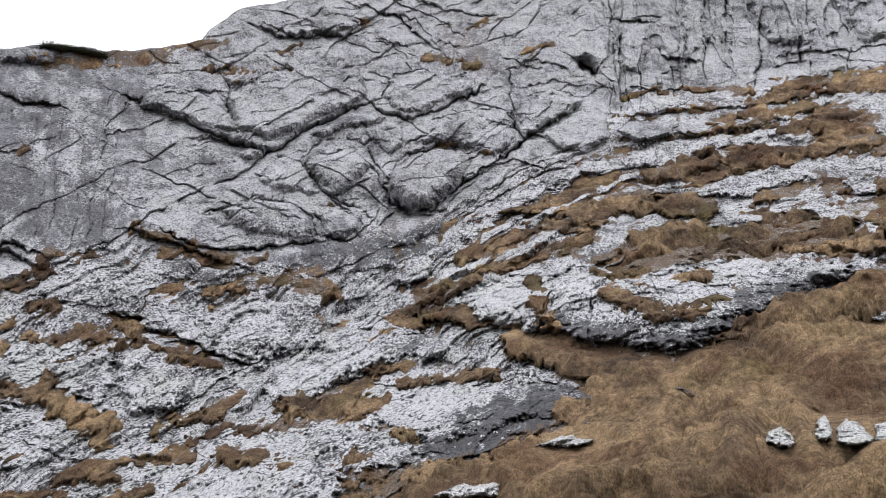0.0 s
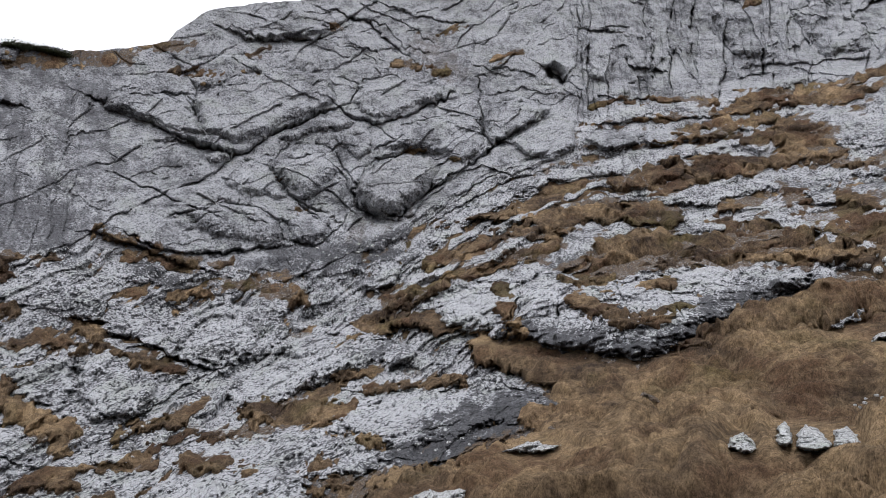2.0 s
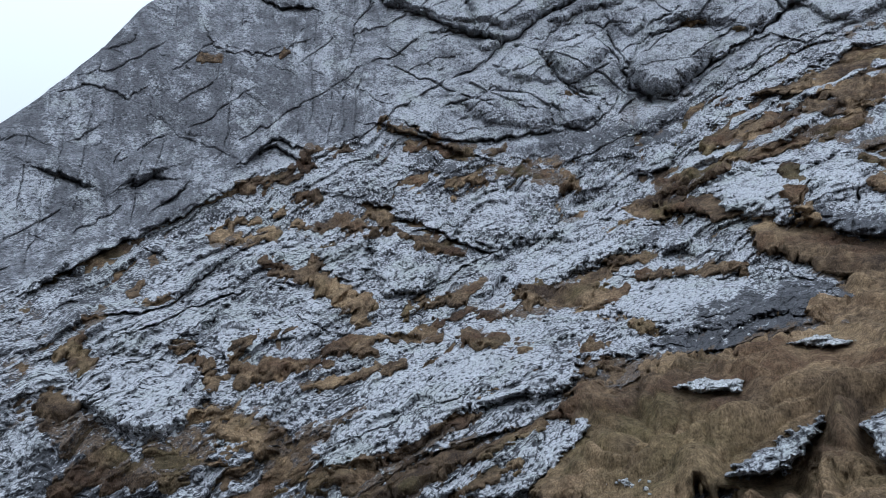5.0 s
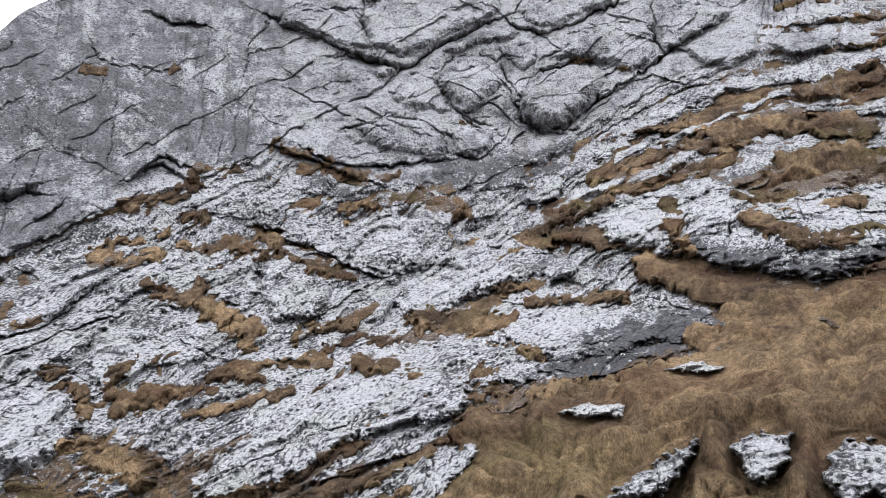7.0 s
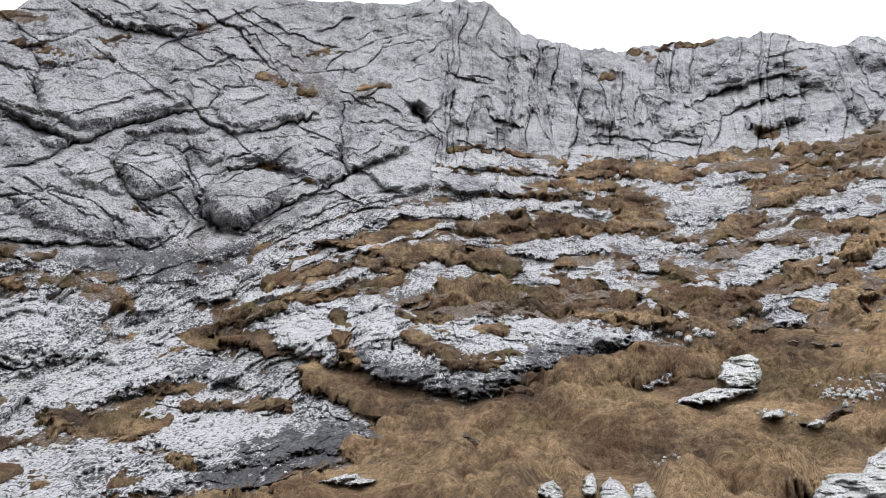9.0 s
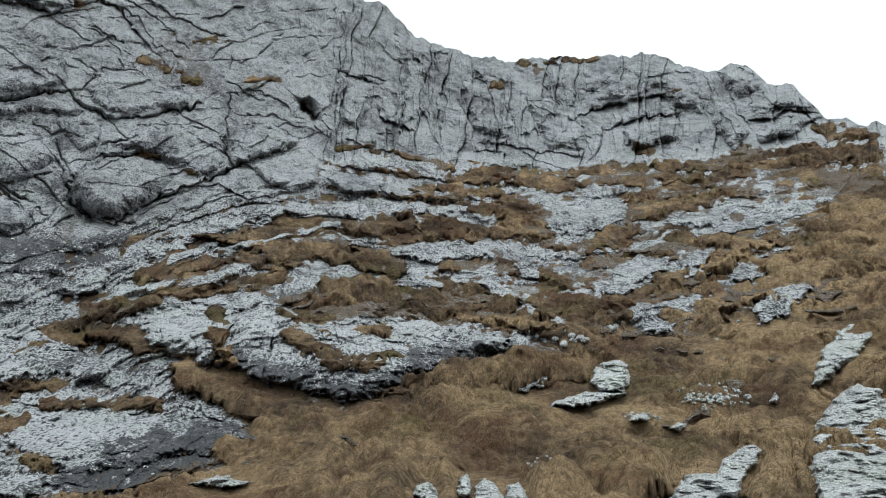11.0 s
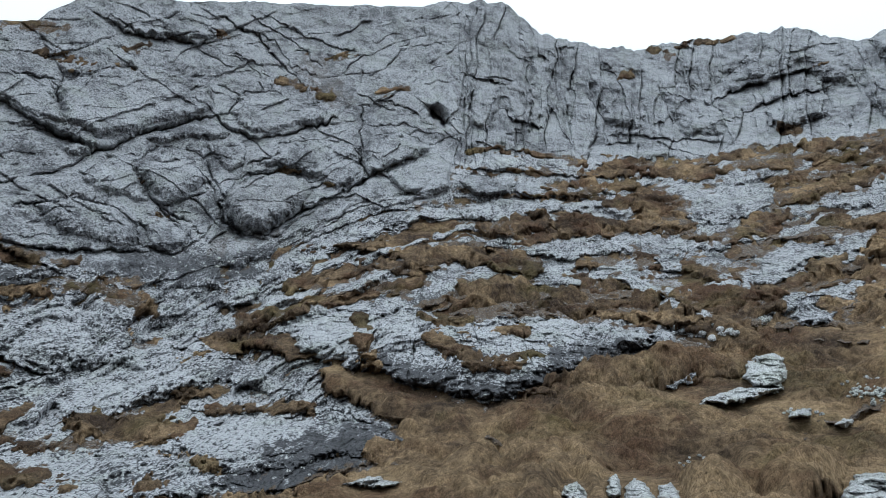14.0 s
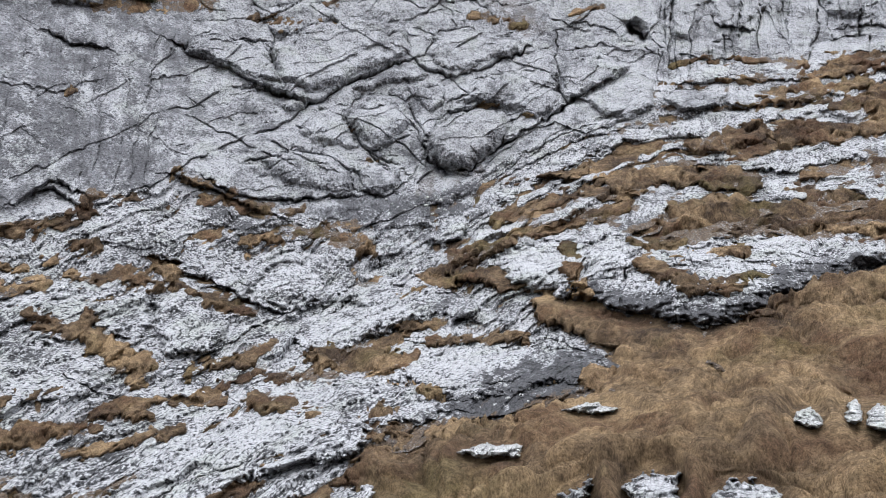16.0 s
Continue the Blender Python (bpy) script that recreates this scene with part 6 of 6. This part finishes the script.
for mi, (kind, outline, thick, edge) in enumerate(Marks.masses):
    m, sd = MASS_EDGE[mi]
    if min(q[1] for q in outline) < -6:
        thick *= 1.5                                    # near rocks clear the deep turf
    thick *= {"outcrop": 0.8, "slab": 0.75, "block": 1.7}.get(kind, 1.0)
    edge *= {"outcrop": 1.3, "slab": 1.4, "block": 1.35}.get(kind, 1.0)
    full = np.full(len(GB), -9.0, np.float32)
    full[m] = sd
    STANDING[m] = np.maximum(STANDING[m], ease(sd, -0.55, 0.0))
    cand = VQ[m]
    q = QUADS[cand[cand >= 0]]
    q = q[(full[q] > -0.14).any(1) & (full[q] > -8).all(1)]
    if len(q) < 4:
        continue
    used_ = np.unique(q)
    q, sdv, core, fine, key, pp, pn, *ms = compact(q, full, GC, GF, GK, GP, GN, *[GM[k] for k in GM])
    x = np.clip(sdv / edge, 0, 1)
    ms[-1] = ms[-1] * (1 - 0.8 * ease(sdv, -0.1, 0.15))
    h = thick * (1 - (1 - x) ** 2.2) - 0.75 * np.clip(-sdv / 0.14, 0, 1) * min(max(thick, 0.4), 0.55 if kind == "block" else 9)
    tilt = value_noise(pp[:, 0] * 0.35, pp[:, 1] * 0.35, pp[:, 2] * 0.35, 90 + mi)
    if kind == "pale":
        jag, kj = cells(pp[:, 0] / 0.5 + pp[:, 2] / 0.7, pp[:, 1] / 0.6 + pp[:, 2] / 0.45, 95)
        fine = 0.5 * fine + 0.18 * fbm(pp, 0.9, 4, 96, 0.65, True) + 0.20 * (kj - 0.5) + 0.08 * ease(jag, 0, 0.3)
    if kind == "ledge":
        # rounded knobs along the brow
        fine = fine + 0.55 * (np.abs(value_noise(pp[:, 0] / 1.1, pp[:, 1] / 1.1, pp[:, 2] / 0.9, 441)) ** 0.6 - 0.5) + 0.18 * (np.abs(value_noise(pp[:, 0] / 0.4, pp[:, 1] / 0.4, pp[:, 2] / 0.4, 442)) ** 0.7 - 0.4)
    if kind == "pale":
        fine = fine + 0.10 * fbm(pp, 0.35, 3, 97, 0.6, True)
    vp = lifted(pp, pn, core + h + 0.15 * thick * tilt, fine)
    if kind in ("slab", "block", "ledge"):
        inside_ = sdv > 0
        ROCK_TOP[used_[inside_]] = np.maximum(ROCK_TOP[used_[inside_]], (core + h + 0.15 * thick * tilt)[inside_])
    name, label, cat, group, mat = KINDS[kind]
    split = kind in ("slab", "outcrop", "ledge")
    lab = pieces(q, key[q[:, 0]] if split else np.zeros(len(q)))
    ids, cnt = np.unique(lab[lab >= 0], return_counts=True)
    if not len(ids):
        continue
    if split and len(ids) > 1:
        # beds parted by open joints
        ob = new(name)
        ob.location = Vector(vp[np.argmin(vp[:, 2])])
        tagged(ob, label, cat, group)
        for bid in ids:
            qq, vv_, *mm = compact(q[lab == bid], vp, *ms)
            bed = new("rock_layer", sheet("rock_layer", vv_ - np.array(ob.location), qq, mat, dict(zip(GM, mm))))
            bed.parent = ob
    else:
        qq, vv_, *mm = compact(q[lab == ids[np.argmax(cnt)]], vp, *ms)
        tagged(new(name, sheet(name, vv_, qq, mat, dict(zip(GM, mm)))), label, cat, group)

# ---------------------------------------------------------------- grass


def spread(a, k):
    """Mean over a square of the chart."""
    a = a.reshape(len(cols), ROWS)
    for axis in (0, 1, 0, 1):
        c = np.cumsum(np.concatenate([np.repeat(a.take([0], axis), k + 1, axis), a, np.repeat(a.take([-1], axis), k, axis)], axis), axis)
        n_ = a.shape[axis]
        a = (c.take(range(2 * k + 1, 2 * k + 1 + n_), axis) - c.take(range(0, n_), axis)) / (2 * k + 1)
    return a.ravel()


NEAR_ROCK = np.clip(2.2 * spread(STANDING, 9), 0, 1)    # shorter turf, a little sunk, round standing rock
rng = np.random.default_rng(5)
LEAN_DOWN = np.array([0, 0, -0.25])


def blades(name, pts, nrm, length, parent):
    n = len(pts)
    if not n:
        return
    side = np.cross(nrm, np.array([0, 0, 1.0]))
    side /= np.linalg.norm(side, axis=1, keepdims=True) + 1e-9
    turn = rng.uniform(-1.2, 1.2, n)[:, None]
    down = np.cross(side, nrm)
    wdir = side * np.cos(turn) + down * np.sin(turn)
    ln = (length * rng.uniform(0.5, 1.3, n))[:, None]
    tip = pts + (nrm * 0.8 + np.array([0, 0, 0.25]) - 0.5 * np.sign(down[:, 2:3]) * down + rng.normal(0, 0.38, (n, 3))) * ln
    wid = (0.002 + 0.00024 * np.linalg.norm(pts[:, :2], axis=1))[:, None]
    tri = np.stack([pts - wdir * wid - nrm * 0.03, pts + wdir * wid - nrm * 0.03, tip], 1).reshape(-1, 3)
    ob = new("grass_blades", sheet("grass_blades", tri, np.arange(3 * n).reshape(-1, 3), BLADES))
    ob.parent = parent
    tagged(ob, kind="stuff")


def sow(pp, vp, pn, grown, parent):
    """Short blades over the grown part of a patch, thinner with distance."""
    idx = np.nonzero(grown)[0]
    if not len(idx):
        return
    r = np.hypot(pp[idx, 0], pp[idx, 1])
    area = (r * np.radians(STEP)) ** 2 * 1.4
    want = area * np.interp(r, [8, 25, 60], [1500, 420, 80])
    cnt = np.floor(want + rng.random(len(idx))).astype(int)
    src = np.repeat(idx, cnt)
    jit = rng.uniform(-0.6, 0.6, (len(src), 1))
    jit2 = rng.uniform(-0.6, 0.6, (len(src), 1))
    rr = np.hypot(pp[src, 0], pp[src, 1])[:, None] * np.radians(STEP)
    ax = np.cross(np.array([0, 0, 1.0]), pn[src])
    ax /= np.linalg.norm(ax, axis=1, keepdims=True) + 1e-9
    ay = np.cross(pn[src], ax)
    blades("grass_blades", vp[src] + ax * rr * jit + ay * rr * jit2, pn[src], 0.030, parent)


TURF_TOP = np.full(len(GB), -9.0)
for gi, (strokes, rise, tone) in enumerate(Marks.grass):
    lo_b = min(min(s[0], s[2]) - s[4] for s in strokes) - 0.8
    hi_b = max(max(s[0], s[2]) + s[4] for s in strokes) + 0.8
    lo_e = min(min(s[1], s[3]) - s[4] for s in strokes) - 0.8
    hi_e = max(max(s[1], s[3]) + s[4] for s in strokes) + 0.8
    pick = (qb > lo_b) & (qb < hi_b) & (qe > lo_e) & (qe < hi_e)
    q = QUADS[pick]
    if not len(q):
        continue
    gid_ = np.unique(q)
    q, pb, pe, pp, pn, sd, rd, inner = compact(q, GB, GE, GP, GN, SOFT, ROCK_TOP, NEAR_ROCK)
    h, tuft, tone_ = meadow(pb, pe, pp, gi)
    if rise == 0.25:
        tuft = tuft * (1 - 0.85 * inner)
    q = q[(h[q] > -0.16).any(1)]
    if len(q) < 4:
        continue
    keep_ = np.unique(q)
    seen_ = gid_[keep_]
    q, h, tuft, tone_, pb, pe, pp, pn, sd, rd, inner = compact(q, h, tuft, tone_, pb, pe, pp, pn, sd, rd, inner)
    # turf fills the joints of the rock and domes over it
    over = np.minimum(rd - 0.06, sd + 0.12) if rise > 0.24 else rd - 0.06
    top = np.maximum(0.4 * sd + 0.6 * np.minimum(rd, sd + 0.15), over) + h + 0.03 + (0.15 if rise > 0.24 else 0.04) * ease(h, -0.02, 0.12)
    bank = np.clip(h, 0, 1) if rise > 0.5 else 0 * h
    if rise == 0.25:
        top = sd + h + 0.20 * ease(h, -0.02, 0.12) - 0.24 * inner      # deep turf hides the bedrock but not the standing rocks
    tuft = tuft * ease(crest(pb) - pe, 0.05, 0.7)
    vp = lifted(pp, pn, top - bank, tuft + bank, False)
    TURF_TOP[seen_] = np.maximum(TURF_TOP[seen_], np.where(h > 0, top + 0.4 * tuft, -9))
    ob = new("grass_patch", sheet("grass_patch", vp, q, TURF, {"tone": tone_}, smooth=True))
    tagged(ob, "withered brown mountain grass growing in tufts on the rock", "grass", "grass on the slope", "stuff")
    sow(pp, vp, pn, h > 0.03, ob)

# turf lying on the benches of the bedded rock
turf_, tone_all = tussocks(GB, GE, GP)
UNDER = np.maximum(ROCK_TOP, np.where(STANDING > 0.9, 9.0, -9.0))
FILL = np.where((GLOW > 0.6) & (GHB < 0.05), GT - UNDER, -9.0)
FILL = np.where(FILL > 0, np.minimum(1.6 * FILL, 0.10 + 0.4 * FILL), FILL)
bench = (FILL[QUADS] > -0.07).any(1) & (FILL[QUADS] > -1).all(1)
for lo_b in np.arange(-60, 40, 12.5):
    q = QUADS[bench & (wqb > lo_b) & (wqb <= lo_b + 12.5)]
    if len(q) < 4:
        continue
    q, pp, pn, fill, under, tuft, tone_ = compact(q, GP, GN, FILL, UNDER, turf_, tone_all)
    vp = lifted(pp, pn, under + fill, 0.35 * tuft * ease(fill, -0.04, 0.08), False)
    ob = new("ledge_turf", sheet("ledge_turf", vp, q, TURF, {"tone": tone_}, smooth=True))
    tagged(ob, "brown withered turf filling the ledges between limestone beds", "grass", "turf on the ledges", "stuff")
    sow(pp, vp, pn, fill > 0.02, ob)

# ---------------------------------------------------------------- loose stones


def surface_at(b, e, over=0.0):
    """A point of the turf or rock at a bearing and rise."""
    bb_, ee_ = np.array([b], float), np.array([e], float)
    p_ = on_chart(bb_, ee_)
    n_ = outward(bb_, ee_)
    i = int(np.argmin((GB - b) ** 2 + (GE - e) ** 2))
    return lifted(p_, n_, np.array([max(ROCK_TOP[i], TURF_TOP[i]) + over]), np.array([0.0]))[0]


def stone_mesh(seed, flat):
    bm = bmesh.new()
    bmesh.ops.create_icosphere(bm, subdivisions=2, radius=0.5)
    for v in bm.verts:
        d = v.co.normalized()
        v.co *= 1 + 0.35 * noise.noise(d * 1.3 + Vector((seed, 0, 0))) + 0.18 * noise.noise(d * 3.1 + Vector((0, seed, 0)))
        v.co.z *= flat
        v.co.x = min(max(v.co.x, -0.42), 0.42)
    me = bpy.data.meshes.new("stone")
    bm.to_mesh(me)
    bm.free()
    me.materials.append(PALE)
    return me


STONES = [stone_mesh(3.7 * i + 1, 0.55 + 0.08 * (i % 4)) for i in range(8)]
dice = random.Random(11)


def stone(b, e, size, label, group):
    p_ = surface_at(b, e)
    ob = new("stone", STONES[dice.randrange(8)])
    s = size * dice.uniform(0.7, 1.3)
    ob.matrix_world = Matrix.LocRotScale(Vector(p_) + Vector((0, 0, 0.08 * s)), Euler((dice.uniform(-0.4, 0.4), dice.uniform(-0.4, 0.4), dice.uniform(0, 6.3))), (s, s, s))
    tagged(ob, label, "stone", group)


def scree(b, e, wide, tall, count, size, label, group):
    """A fan of small stones, densest at its middle."""
    for i in range(count):
        x, y = dice.gauss(0, 0.45), dice.gauss(0, 0.4)
        if abs(x) > 1 or abs(y) > 1:
            continue
        stone(b + x * wide, e + y * tall, size, label, group)


scree(27.58, 4.21, 2.3, 0.95, 115, 0.10, "small angular pale limestone stone in a heap of scree", "scree heap on the grass")
scree(23.41, -0.52, 1.3, 0.9, 42, 0.07, "small pale stone lying on bare earth in the grass", "stones on the bare patch")
scree(16.45, -0.99, 1.6, 1.4, 30, 0.07, "small grey stone in an eroded hollow of the turf", "stones in the hollow")
scree(22.59, 2.73, 1.6, 0.35, 18, 0.09, "small pale stone scattered in short grass", "stones in the grass")
scree(-13.20, -1.93, 3.5, 1.2, 18, 0.08, "small pale stone on dark wet rock", "stones on the wet rock")
scree(-18.39, 12.18, 3.0, 1.6, 28, 0.14, "grey stone lying at the foot of the cliff", "stones under the cliff")
scree(-32.61, -0.54, 2.5, 1.5, 16, 0.12, "grey stone lodged between slab and turf", "stones on the slabs")
scree(-18.36, -12.32, 1.8, 0.7, 16, 0.06, "small pale stone in worn turf", "stones in the worn turf")
for bx in range(14):
    stone(*[(v + dice.uniform(-0.25, 0.25)) for v in (20.98, 8.83)] if bx < 5 else [(v + dice.uniform(-1.6, 1.6) * k) for v, k in zip((16.87, 8.12), (1.5, 0.3))], 0.24,
          "fist-sized pale stone standing in the grass", "stones in the grass")

# ---------------------------------------------------------------- dwarf pines on the crest


def dwarf_pine(b, e, wide):
    """A low cushion of needles on short bent stems."""
    base_ = surface_at(b, e)
    thing = new("dwarf_pine")
    thing.location, thing.scale = Vector(base_), (0.5, 0.5, 0.36)
    tagged(thing, "low dark green dwarf pine on the crest", "shrub", "dwarf pines on the crest")
    bm = bmesh.new()
    for i in range(5):
        a = i * 1.3
        bmesh.ops.create_cone(bm, cap_ends=True, segments=6, radius1=0.04, radius2=0.015, depth=0.7,
                              matrix=Matrix.Translation((0.25 * math.cos(a) * wide, 0.25 * math.sin(a), 0.2)) @ Euler((0.9 * math.sin(a), 0.9 * math.cos(a), 0)).to_matrix().to_4x4())
    me = bpy.data.meshes.new("stems")
    bm.to_mesh(me)
    bm.free()
    me.materials.append(SOIL)
    new("stems", me).parent = thing
    n_ = 900
    g = np.random.default_rng(int(abs(b) * 100))
    c = np.stack([g.normal(0, 0.5, n_) * wide, g.normal(0, 0.4, n_), np.abs(g.normal(0, 0.28, n_)) + 0.05], -1)
    d = g.normal(0, 1, (n_, 3)) + np.array([0, 0, 0.8])
    d = d / np.linalg.norm(d, axis=1, keepdims=True) * 0.22
    s_ = np.cross(d, g.normal(0, 1, (n_, 3)))
    s_ = s_ / np.linalg.norm(s_, axis=1, keepdims=True) * 0.045
    tri = np.stack([c - s_, c + s_, c + d], 1).reshape(-1, 3)
    crown = new("needles", sheet("needles", tri, np.arange(3 * n_).reshape(-1, 3), PINE))
    crown.parent = thing


for k_ in range(7):
    dwarf_pine(*[(v + dv) for v, dv in zip((-41.70, 24.54), (0.55 * k_, -0.16 - 0.03 * abs(k_ - 2)))], 0.75)
